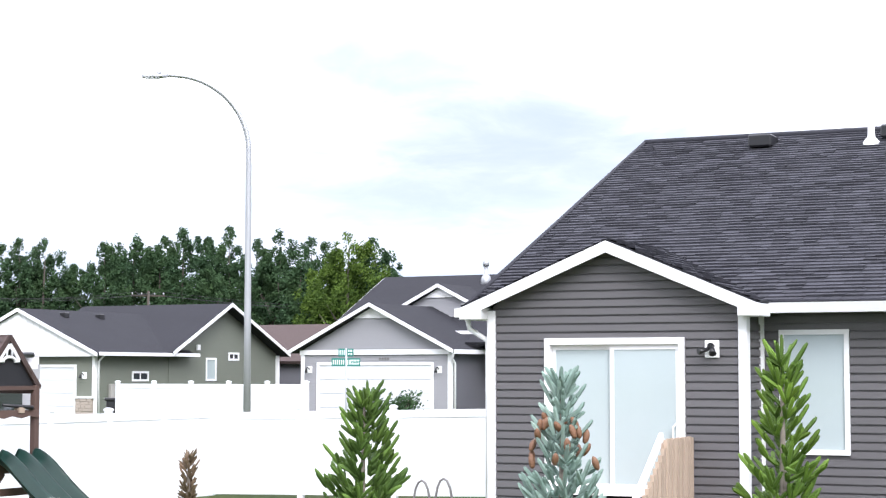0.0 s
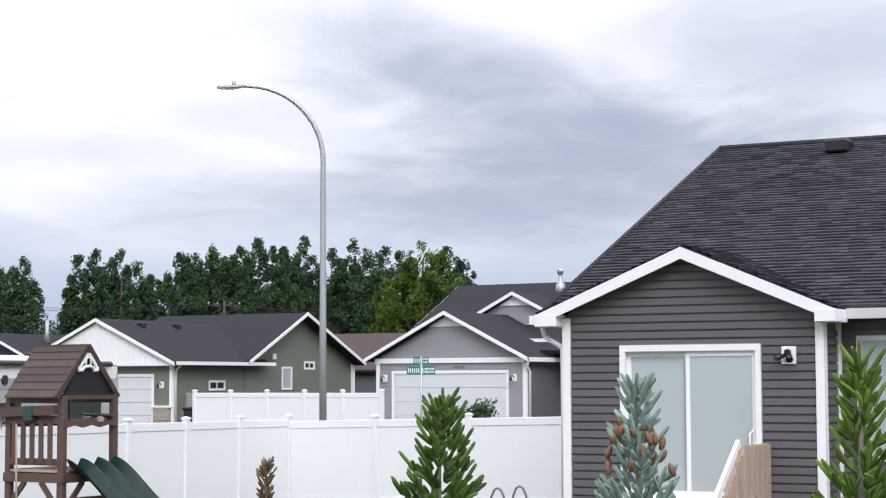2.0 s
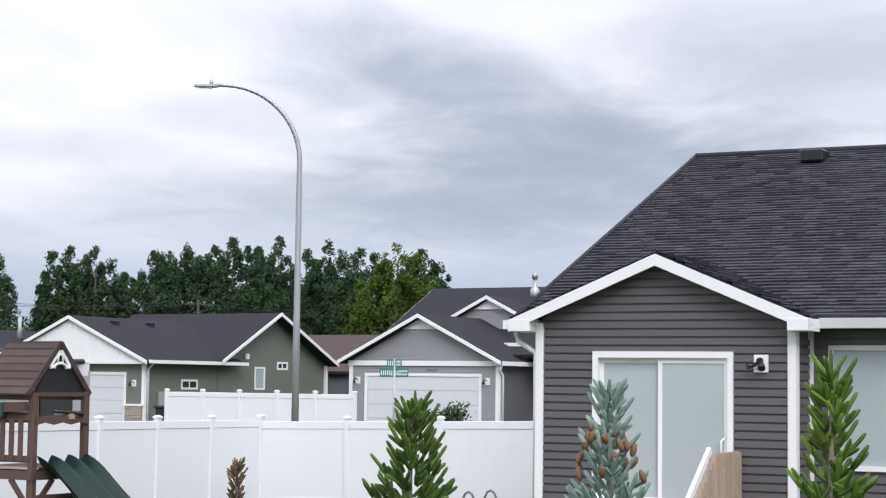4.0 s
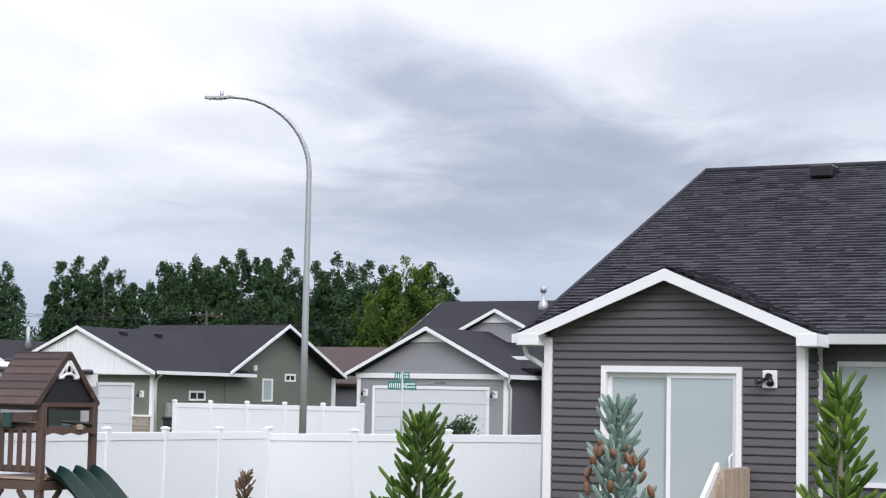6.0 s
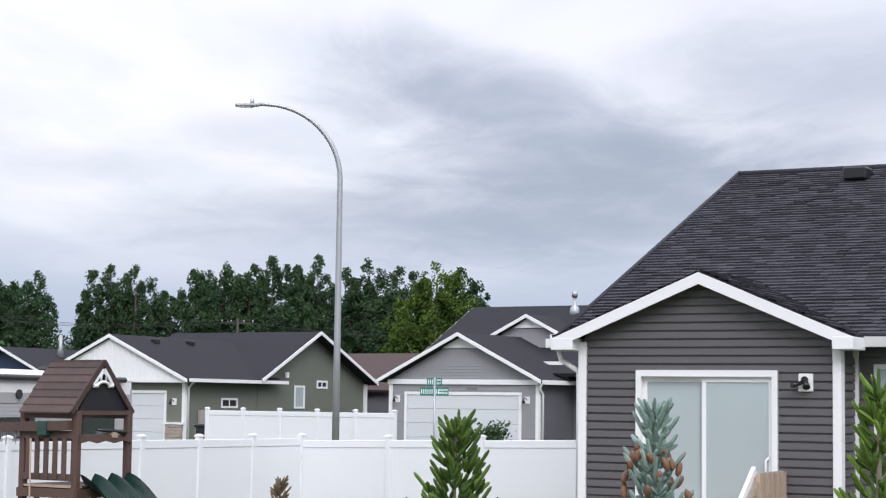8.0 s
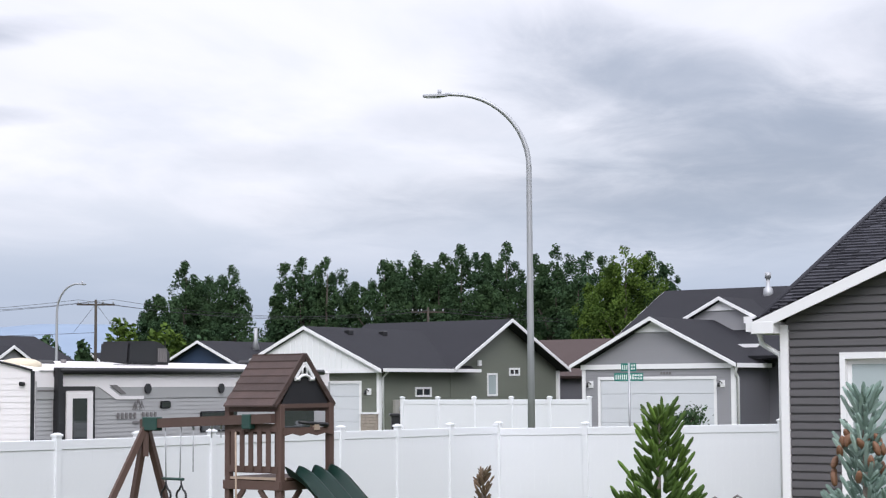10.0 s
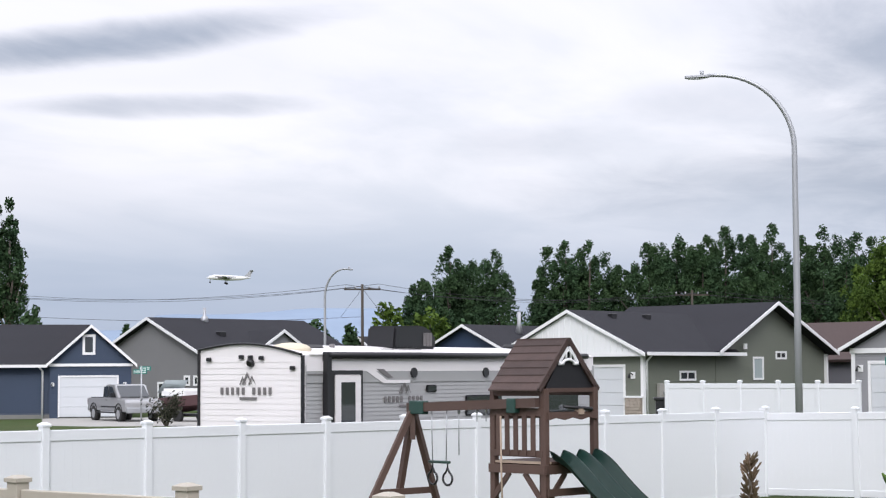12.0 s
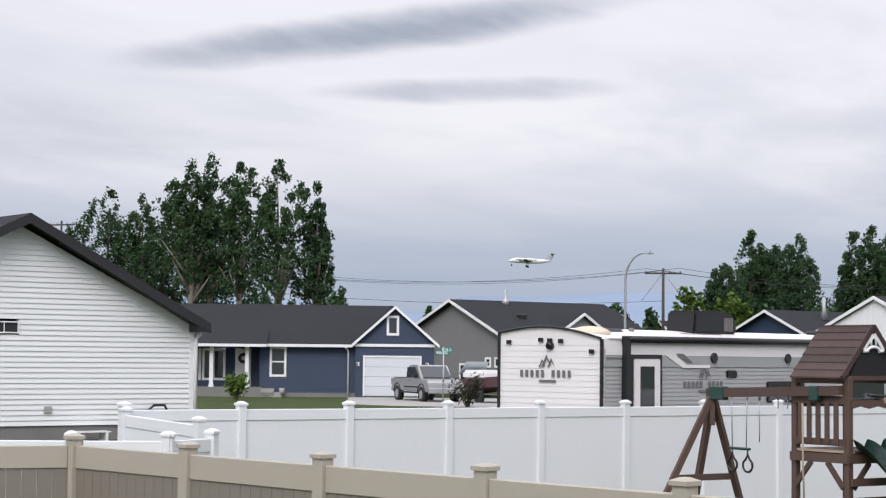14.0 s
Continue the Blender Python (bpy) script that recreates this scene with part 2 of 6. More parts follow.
def slab(bm, pts, vec):
    """The flat polygon pts, thickened by vec."""
    vec = Vector(vec)
    a = [bm.verts.new(p) for p in pts]
    b = [bm.verts.new(Vector(p) + vec) for p in pts]
    bm.faces.new(a)
    bm.faces.new(b[::-1])
    n = len(a)
    for i in range(n):
        bm.faces.new((a[i], b[i], b[(i + 1) % n], a[(i + 1) % n]))
    bmesh.ops.recalc_face_normals(bm, faces=bm.faces[:])
    return bm


def tube(bm, pts, rads, n=8, caps=True):
    """A round bar along pts."""
    pts = [Vector(p) for p in pts]
    if isinstance(rads, (int, float)):
        rads = [rads] * len(pts)
    rings = []
    for i, p in enumerate(pts):
        d = (pts[min(i + 1, len(pts) - 1)] - pts[max(i - 1, 0)]).normalized()
        s = d.orthogonal().normalized() if i == 0 else (side - d * side.dot(d)).normalized()
        side = s
        t = d.cross(s)
        rings.append([bm.verts.new(p + (s * math.cos(2 * math.pi * k / n) + t * math.sin(2 * math.pi * k / n)) * rads[i]) for k in range(n)])
    for a, b in zip(rings, rings[1:]):
        for k in range(n):
            f = bm.faces.new((a[k], a[(k + 1) % n], b[(k + 1) % n], b[k]))
            f.smooth = True
    if caps:
        bm.faces.new(rings[0][::-1])
        bm.faces.new(rings[-1])
    return bm


def beam(bm, a, b, w, h, up=(0, 0, 1)):
    """A squared timber from a to b."""
    a, b = Vector(a), Vector(b)
    d = (b - a).normalized()
    s = d.cross(Vector(up))
    s = s.normalized() if s.length > 1e-4 else d.orthogonal().normalized()
    t = s.cross(d)
    q = [(s * i * w / 2 + t * j * h / 2) for i, j in ((-1, -1), (1, -1), (1, 1), (-1, 1))]
    return slab(bm, [a + c for c in q], b - a)


def lathe(bm, prof, n=16):
    """Turns (radius, z) pairs round the z axis."""
    rings = [[bm.verts.new((r * math.cos(2 * math.pi * k / n), r * math.sin(2 * math.pi * k / n), z)) for k in range(n)] for r, z in prof]
    for a, b in zip(rings, rings[1:]):
        for k in range(n):
            f = bm.faces.new((a[k], a[(k + 1) % n], b[(k + 1) % n], b[k]))
            f.smooth = True
    bm.faces.new(rings[0][::-1])
    bm.faces.new(rings[-1])
    return bm


def spans(z, left, right, holes):
    """The stretches of wall at height z that are free of openings."""
    out = [(left(z), right(z))]
    for a, b, c, d in holes:
        if c < z < d:
            nxt = []
            for s, e in out:
                if b <= s or a >= e:
                    nxt.append((s, e))
                else:
                    if a > s:
                        nxt.append((s, a))
                    if b < e:
                        nxt.append((b, e))
            out = nxt
    return [(s, e) for s, e in out if e - s > 0.01]


def lap(bm, s0, e0, s1, e1, z0, z1, y, proud=0.018, groove=False):
    """One lapped board on a wall that faces -y: its foot stands proud."""
    y0 = y - proud
    p = [(s0, y0, z0), (e0, y0, z0), (e1, y - 0.003, z1), (s1, y - 0.003, z1), (s0, y + 0.004, z0), (e0, y + 0.004, z0), (e1, y + 0.004, z1), (s1, y + 0.004, z1)]
    if groove:
        k = 0.76
        sm, em, zm = s0 + (s1 - s0) * k, e0 + (e1 - e0) * k, z0 + (z1 - z0) * k
        a = [bm.verts.new(q) for q in ((s0, y0, z0), (e0, y0, z0), (em, y0 + 0.004, zm), (sm, y0 + 0.004, zm), (em, y - 0.001, zm + 0.004), (sm, y - 0.001, zm + 0.004), (e1, y - 0.001, z1), (s1, y - 0.001, z1), (s0, y + 0.003, z0), (e0, y + 0.003, z0))]
        for f in ((0, 1, 2, 3), (3, 2, 4, 5), (5, 4, 6, 7), (0, 8, 9, 1)):
            bm.faces.new([a[i] for i in f])
        return
    v = [bm.verts.new(q) for q in p]
    for f in ((0, 1, 2, 3), (0, 4, 5, 1), (0, 3, 7, 4), (1, 5, 6, 2), (3, 2, 6, 7)):
        bm.faces.new([v[i] for i in f])


def lap_courses(left, right, z0, z1, course, holes):
    """(start, end, start above, end above, z, z above) for every board."""
    cuts = sorted({z0, z1, *[h[2] for h in holes if z0 < h[2] < z1], *[h[3] for h in holes if z0 < h[3] < z1]})
    z = z0
    while z < z1 - 0.02:
        t = min(z + course, z1)
        mid = (z + t) / 2
        for s, e in spans(mid, left, right, holes):
            s1 = left(t) if abs(s - left(mid)) < 1e-6 else s
            e1 = right(t) if abs(e - right(mid)) < 1e-6 else e
            s0 = left(z) if abs(s - left(mid)) < 1e-6 else s
            e0 = right(z) if abs(e - right(mid)) < 1e-6 else e
            if e1 > s1 or e0 > s0:
                yield s0, e0, s1, max(e1, s1 + 0.001), z, t
        z = t


def gable_edges(u0, u1, z_eave, z_peak, up=None):
    """left(z), right(z) of a wall with a gable on top."""
    up = (u0 + u1) / 2 if up is None else up
    def left(z):
        k = min(max((z - z_eave) / max(z_peak - z_eave, 1e-6), 0), 1)
        return u0 + (up - u0) * k
    def right(z):
        k = min(max((z - z_eave) / max(z_peak - z_eave, 1e-6), 0), 1)
        return u1 + (up - u1) * k
    return left, right


def siding(parent, mat, u0, u1, z0, z_eave, z_peak=None, course=0.12, holes=(), m=None, name="wall", peak_u=None):
    """A solid backing wall with lapped courses, in one mesh, facing -y of m."""
    zp = z_peak or z_eave
    left, right = gable_edges(u0, u1, z_eave, zp, peak_u) if z_peak else ((lambda z: u0), (lambda z: u1))
    bm = BM()
    for s0, e0, s1, e1, z, t in lap_courses(left, right, z0, zp, course, holes):
        lap(bm, s0, e0, s1, e1, z, t, 0.0, 0.028)
        slab_back = [(s0, 0.004, z), (e0, 0.004, z), (e1, 0.004, t), (s1, 0.004, t)]
        v = [bm.verts.new(p) for p in slab_back] + [bm.verts.new((p[0], 0.16, p[2])) for p in slab_back]
        for f in ((0, 3, 2, 1), (4, 5, 6, 7)):
            bm.faces.new([v[i] for i in f])
    return part(name, bm, mat, parent, m=m)


def roof_plane(parent, mat, a, b, c, d, thick=0.14, name="roof", label=""):
    """A roof slope with corners a, b along the eave and c, d along the ridge."""
    a, b, c, d = (Vector(p) for p in (a, b, c, d))
    n = (b - a).cross(d - a).normalized()
    if n.z < 0:
        n = -n
    return part(name, slab(BM(), [a, b, c, d], -n * thick), mat, parent, label)


def fascia(parent, a, b, h=0.17, t=0.035, mat="trim", name="fascia"):
    """An upright board below the roof edge from a to b; its top lies on the line."""
    a, b = Vector(a), Vector(b)
    s = Vector(((b - a).y, -(b - a).x, 0)).normalized() * t
    bm = slab(BM(), [a, b, b - Vector((0, 0, h)), a - Vector((0, 0, h))], s)
    return part(name, bm, mat, parent)


def framed_window(parent, m, u0, u1, z0, z1, glass="glass", bars=0, cross=False, trim=0.07, name="window", frame_mat="trim"):
    """A window in a wall facing -y of m: frame, pane, muntins."""
    bm = BM()
    box(bm, u0, u0 + trim, -0.045, 0.03, z0, z1)
    box(bm, u1 - trim, u1, -0.045, 0.03, z0, z1)
    box(bm, u0 + trim, u1 - trim, -0.045, 0.03, z1 - trim, z1)
    box(bm, u0 + trim, u1 - trim, -0.05, 0.03, z0, z0 + trim)
    for i in range(bars):
        u = u0 + (u1 - u0) * (i + 1) / (bars + 1)
        box(bm, u - trim * 0.3, u + trim * 0.3, -0.032, 0.0, z0 + trim, z1 - trim)
    if cross:
        zc = (z0 + z1) / 2
        box(bm, u0 + trim, u1 - trim, -0.034, 0.0, zc - trim * 0.3, zc + trim * 0.3)
    w = part(name, bm, frame_mat, parent, m=m)
    part("pane", box(BM(), u0 + trim * 0.9, u1 - trim * 0.9, -0.012, -0.004, z0 + trim * 0.9, z1 - trim * 0.9), glass, w)
    return w


def garage_door(parent, m, u0, u1, z0, z1, trim=0.12, panels=4):
    d = part("garage_door", box(BM(), u0, u1, 0.02, 0.06, z0, z1), "grey_door", parent, m=m)
    h = (z1 - z0) / panels
    for i in range(panels):
        part("door_panel", bevelled(box(BM(), u0 + 0.01, u1 - 0.01, -0.005, 0.02, z0 + i * h + 0.012, z0 + (i + 1) * h - 0.004), 0.008), "grey_door", d)
    bm = BM()
    box(bm, u0 - trim, u0, -0.04, 0.05, z0, z1 + trim)
    box(bm, u1, u1 + trim, -0.04, 0.05, z0, z1 + trim)
    box(bm, u0, u1, -0.04, 0.05, z1, z1 + trim)
    part("door_frame", bm, "trim", d)
    return d


def downspout(parent, pts, r=0.035):
    return part("downspout", tube(BM(), pts, r, 6), "trim", parent)


def wall_lamp(parent, m, u, z, s=1.0):
    """A wall lantern on a white block."""
    b = part("wall_lamp", bevelled(box(BM(), u - 0.09 * s, u + 0.09 * s, -0.05, 0.0, z - 0.11 * s, z + 0.11 * s), 0.01), "trim", parent, "black lantern on a white block", m=m)
    bm = BM()
    tube(bm, [(u, -0.05, z + 0.02), (u - 0.02, -0.13 * s, z + 0.08 * s), (u - 0.05 * s, -0.17 * s, z + 0.02)], 0.018 * s, 6)
    tube(bm, [(u - 0.05 * s, -0.17 * s, z + 0.03 * s), (u - 0.05 * s, -0.17 * s, z - 0.09 * s)], [0.03 * s, 0.055 * s], 8)
    part("lantern", bm, "black", b)
    return b


def rot90(u=0.0, v=0.0):
    """The frame of a side wall: its own x runs back along the house, its face looks to +x of the house."""
    return pose(u, v, 0, 0, 0, 90)


# ---------------- ground ----------------
def sstep(a, b, v):
    k = min(max((v - a) / (b - a), 0.0), 1.0)
    return k * k * (3 - 2 * k)


def ground_z(x, y):
    return -0.16 * sstep(12, 24, y) * (1 - sstep(46, 58, y)) * sstep(-17, -8, x) + 0.33 * sstep(45, 75, y) + 0.5 * sstep(-17, -22, x) * (1 - sstep(50, 78, y))


def build_ground():
    bm = BM()
    xs = [-4000, -1500, -500, -200] + [-120 + 4 * i for i in range(51)] + [200, 500, 1500, 4000]
    ys = [-4000, -1000, -200, -40] + [-20 + 4 * i for i in range(46)] + [240, 500, 1500, 4000]
    grid = [[bm.verts.new((x, y, ground_z(x, y) + (noise.noise((x * 0.2, y * 0.2, 0)) * 0.03 if abs(x) < 120 and y < 170 else 0))) for x in xs] for y in ys]
    for i in range(len(ys) - 1):
        for j in range(len(xs) - 1):
            f = bm.faces.new((grid[i][j], grid[i][j + 1], grid[i + 1][j + 1], grid[i + 1][j]))
            f.smooth = True
    solo("ground", bm, "grass", pose(0, 0, 0), "mown green lawn running out to the horizon", "ground", kind="structure")


build_ground()
GRID = -29.0                    # the way that the streets and houses lie, in degrees

# ---------------- the charcoal house by the yard ----------------
def shingle_slope(parent, a, b, c, d, course=0.138, tab=0.24, seed=1, name="shingles"):
    """Courses of shingle tabs over the slope with eave a-b and ridge d-c (d above a)."""
    rnd = random.Random(seed)
    a, b, c, d = (Vector(p) for p in (a, b, c, d))
    up = ((d - a) - (b - a) * ((d - a).dot(b - a) / (b - a).length_squared))
    length, n = up.length, (b - a).cross(d - a).normalized()
    if n.z < 0:
        n = -n
    upn = up.normalized()
    rows_n = int(length / course)
    verts, faces = [], []
    for i in range(rows_n + 1):
        k0, k1 = i * course / length, min((i + 1) * course / length, 1.0)
        l0, r0 = a.lerp(d, k0), b.lerp(c, k0)
        w = (r0 - l0).length
        if w < 0.05:
            continue
        xd = (r0 - l0) / w
        l1, r1 = a.lerp(d, k1), b.lerp(c, k1)
        x = -rnd.random() * tab
        while x < w:
            e = x + tab * rnd.uniform(0.55, 1.35)
            x0, x1 = max(x, 0.0), min(e, w)
            if x1 - x0 > 0.02:
                lift = rnd.uniform(0.018, 0.036)
                s1 = (l1 - l0).dot(xd)
                t1 = w + (r1 - r0).dot(xd)
                p0, p1 = l0 + xd * x0, l0 + xd * (x1 - 0.006)
                q0 = l0 + xd * min(max(x0, s1), t1) + upn * (k1 - k0) * length
                q1 = l0 + xd * min(max(x1 - 0.006, s1), t1) + upn * (k1 - k0) * length
                o = len(verts)
                verts += [p0 + n * lift, p1 + n * lift, q1 + n * 0.004, q0 + n * 0.004, p0 - n * 0.002, p1 - n * 0.002]
                faces += [(o, o + 1, o + 2, o + 3), (o, o + 4, o + 5, o + 1)]
            x = e
    me = bpy.data.meshes.new(name)
    me.from_pydata(verts, [], faces)
    me.materials.append(M["shingle"])
    ob = new(name, me)
    ob.parent = parent
    return tagged(ob, kind="stuff")


def build_charcoal_house():
    h = thing("house", pose(1.79, 24.91, 0, 0, 0, -27.6), "single-storey house with charcoal lap siding, white trim and dark shingles", "house")
    EA, PK, UP = 3.32, 4.19, 1.725
    DOOR = (0.775, 2.725, 0.95, 3.02)
    BACK = 0.75                                   # the long wall stands this far behind the bump-out
    # gable wall of the bump-out
    left, right = gable_edges(0.0, 3.51, 3.49, 4.21, UP)
    core = BM()
    for s0, e0, s1, e1, z, t in lap_courses(left, right, 0.0, PK, 0.30, [DOOR]):
        slab(core, [(s0, 0.006, z), (e0, 0.006, z), (e1, 0.006, t), (s1, 0.006, t)], (0, 0.15, 0))
    wall_front = part("wall", core, "dark_siding", h)
    for s0, e0, s1, e1, z, t in lap_courses(left, right, 0.25, PK, 0.110, [DOOR]):
        bm = BM()
        lap(bm, s0, e0, s1, e1, z, t, 0.0, 0.030, True)
        part("siding_board", bm, "dark_siding", wall_front)
    part("foundation", box(BM(), -0.02, 3.53, 0.0, 0.15, -0.2, 0.25), "found", h)
    # return wall on the right of the bump-out, and the hidden left one
    side_r = part("wall", box(BM(), 3.36, 3.51, 0.15, BACK, 0, EA), "dark_siding", h)
    for i in range(27):
        bm = BM()
        lap(bm, 0.1, BACK - 0.02, 0.1, BACK - 0.02, 0.25 + i * 0.110, 0.25 + (i + 1) * 0.110, 0, 0.030, True)
        part("siding_board", bm, "dark_siding", side_r, m=rot90(3.51, 0.0))
    siding(h, "dark_siding", 0, 14, 0.1, EA, course=0.110, m=pose(0, 14, 0, 0, 0, -90))
    # long wall behind, with a window
    WIN = (3.77, 4.69, 1.50, 3.12)
    core = BM()
    for s0, e0, s1, e1, z, t in lap_courses(lambda z: 3.51, lambda z: 12.0, 0.0, 3.36, 0.30, [WIN]):
        slab(core, [(s0, BACK + 0.006, z), (e0, BACK + 0.006, z), (e1, BACK + 0.006, t), (s1, BACK + 0.006, t)], (0, 0.15, 0))
    long_wall = part("wall", core, "dark_siding", h)
    for s0, e0, s1, e1, z, t in lap_courses(lambda z: 3.51, lambda z: 9.0, 0.25, 3.36, 0.110, [WIN]):
        bm = BM()
        lap(bm, s0, e0, s1, e1, z, t, BACK, 0.030, True)
        part("siding_board", bm, "dark_siding", long_wall)
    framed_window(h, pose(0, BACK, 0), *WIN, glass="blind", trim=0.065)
    siding(h, "dark_siding", BACK, 14, 0.1, EA, course=0.3, m=rot90(12.0, 0))
    siding(h, "dark_siding", -12, 0, 0.1, EA, course=0.3, m=pose(0, 14, 0, 0, 0, 180))
    # corner posts
    for u0, u1 in ((-0.065, 0.05), (3.445, 3.56)):
        part("corner_post", bevelled(box(BM(), u0, u1, -0.062, 0.10, 0.05, 3.40), 0.008), "trim", h)
    part("corner_post", box(BM(), 3.515, 3.58, BACK - 0.085, BACK - 0.04, 0.1, 3.3), "trim", h)
    # sliding door
    d = part("sliding_door", BM(), "trim", h, "white sliding patio door with pale glass")
    u0, u1, z0, z1 = DOOR
    bm = BM()
    for q in ((u0, u0 + 0.075, z0, z1), (u1 - 0.075, u1, z0, z1), (u0 + 0.075, u1 - 0.075, z1 - 0.085, z1), (u0 + 0.075, u1 - 0.075, z0, z0 + 0.06)):
        box(bm, q[0], q[1], -0.068, 0.10, q[2], q[3])
    part("door_frame", bm, "trim", d)
    for a, b, y in ((u0 + 0.075, 1.80, 0.045), (1.69, u1 - 0.075, 0.0)):
        bm = BM()
        for q in ((a, a + 0.055, z0 + 0.06, z1 - 0.085), (b - 0.055, b, z0 + 0.06, z1 - 0.085), (a + 0.055, b - 0.055, z1 - 0.155, z1 - 0.085), (a + 0.055, b - 0.055, z0 + 0.06, z0 + 0.15)):
            box(bm, q[0], q[1], y - 0.02, y + 0.02, q[2], q[3])
        leaf = part("door_leaf", bm, "trim", d)
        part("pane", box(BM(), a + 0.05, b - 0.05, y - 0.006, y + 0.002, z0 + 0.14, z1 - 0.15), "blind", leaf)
    part("handle", tube(BM(), [(2.60, -0.02, 1.90), (2.57, -0.07, 1.86), (2.57, -0.07, 1.70), (2.60, -0.02, 1.66)], 0.014, 6), "trim", d)
    # flood lamp
    fl = part("wall_lamp", bevelled(box(BM(), 3.00, 3.19, -0.06, -0.02, 2.75, 2.98), 0.008), "trim", h, "black twin floodlight on a white block")
    bm = BM()
    tube(bm, [(3.09, -0.05, 2.90), (3.09, -0.10, 2.90)], 0.045, 10)
    tube(bm, [(3.09, -0.09, 2.88), (3.01, -0.15, 2.84), (2.96, -0.20, 2.83)], [0.022, 0.03, 0.045], 8)
    tube(bm, [(3.10, -0.09, 2.90), (3.13, -0.15, 2.86), (3.15, -0.20, 2.80)], [0.022, 0.035, 0.05], 8)
    part("lamp_heads", bm, "black", fl)
    # bump-out roof
    F, OL, OR = -0.22, -0.38, 3.775
    ze, zp = 3.455, 4.315
    main_p, ey0, ez0 = 0.411, 0.35, 3.48          # main slope: z = ez0 + main_p (y - ey0)
    def main_y(z):
        return ey0 + (z - ez0) / main_p
    yj = main_y(zp)
    ridge_f, ridge_b = (UP, F, zp), (UP, yj, zp)
    roof_plane(h, "roof", (OL, F, ze), (OL, 2.0, ze), ridge_b, ridge_f, 0.06)
    vr = (OR, main_y(ze + 0.02), ze)
    roof_plane(h, "roof", (OR, F, ze), vr, ridge_b, ridge_f, 0.06)
    shingle_slope(h, (OR, F, ze), vr, ridge_b, ridge_f, seed=3)
    shingle_slope(h, (OL, 2.0, ze), (OL, F, ze), ridge_f, ridge_b, seed=4)
    for a, b in (((OL, F, ze), ridge_f), (ridge_f, (OR - 0.0, F, ze))):
        fascia(h, (a[0], F - 0.02, a[2] - 0.02), (b[0], F - 0.02, b[2] - 0.02), 0.155, 0.03)
        part("soffit", slab(BM(), [(a[0], F, a[2] - 0.09), (b[0], F, b[2] - 0.09), (b[0], -0.03, b[2] - 0.09), (a[0], -0.03, a[2] - 0.09)], (0, 0, -0.02)), "trim", h)
    part("cornice_return", bevelled(box(BM(), OL, -0.06, F - 0.055, 0.3, ze - 0.175, ze - 0.01), 0.008), "trim", h)
    part("cornice_return", bevelled(box(BM(), 3.50, OR, F - 0.055, 0.3, ze - 0.175, ze - 0.01), 0.008), "trim", h)
    part("gutter", box(BM(), OL - 0.10, OL, F, 2.0, ze - 0.14, ze - 0.02), "trim", h)
    downspout(h, [(OL - 0.02, F + 0.25, ze - 0.14), (OL + 0.02, F + 0.25, ze - 0.30), (-0.12, F + 0.3, ze - 0.45), (-0.1, 0.05, ze - 0.62), (-0.1, 0.05, 0.3)], 0.04)
    # main roof
    ry, rz, RL, RR = 8.05, 6.645, -0.56, 13.0
    roof_plane(h, "roof", (RL, ey0, ez0), (RR, ey0, ez0), (RR, ry, rz), (RL, ry, rz), 0.14)
    roof_plane(h, "roof", (RL, 15.5, ez0), (RR, 15.5, ez0), (RR, ry, rz), (RL, ry, rz), 0.14)
    shingle_slope(h, (RL, ey0, ez0), (8.6, ey0, ez0), (8.6, ry, rz), (RL, ry, rz), seed=5)
    part("rake_edge", tube(BM(), [(RL, ey0, ez0 + 0.02), (RL, ry, rz + 0.02)], 0.035, 6), "shingle", h)
    part("ridge_cap", tube(BM(), [(RL, ry, rz + 0.01), (RR, ry, rz + 0.01)], 0.06, 6), "shingle", h)
    fascia(h, (RL - 0.0, ry, rz - 0.02), (RL - 0.0, ey0, ez0 - 0.02), 0.16)
    for gx in (0.0, 12.0):
        core = slab(BM(), [(gx, BACK, EA), (gx, 14.0, EA), (gx, ry, rz - 0.2)], (0.15 if gx == 0 else -0.15, 0, 0))
        part("wall", core, "dark_siding", h)
    part("soffit", box(BM(), 3.53, RR, ey0 + 0.02, BACK, 3.34, 3.36), "trim", h)
    g = BM()
    slab(g, [(3.52, ey0 - 0.13, ez0 - 0.02), (3.52, ey0, ez0 - 0.02), (3.52, ey0, ez0 - 0.15), (3.52, ey0 - 0.09, ez0 - 0.15)], (RR - 3.52, 0, 0))
    part("gutter", g, "trim", h)
    # roof vents and pipe
    for u, t in ((1.75, 0.93), (3.95, 0.95)):
        y = ey0 + (ry - ey0) * t
        z = ez0 + (rz - ez0) * t
        part("roof_vent", bevelled(box(BM(), u - 0.2, u + 0.2, y - 0.3, y + 0.2, z - 0.05, z + 0.17), 0.03), "black", h)
    bm = BM()
    z = ez0 + main_p * (7.3 - ey0)
    tube(bm, [(3.62, 7.3, z - 0.1), (3.62, 7.3, z + 0.02), (3.62, 7.3, z + 0.12), (3.62, 7.3, z + 0.48)], [0.16, 0.14, 0.06, 0.05], 10)
    part("vent_pipe", bm, "trim", h)
    bm = BM()
    tube(bm, [(3.9, 4.2, ez0 + main_p * 2.9), (3.9, 4.2, ez0 + main_p * 2.9 + 0.06)], 0.04, 8)
    part("vent_cap", bm, "trim", h)
    return h


build_charcoal_house()


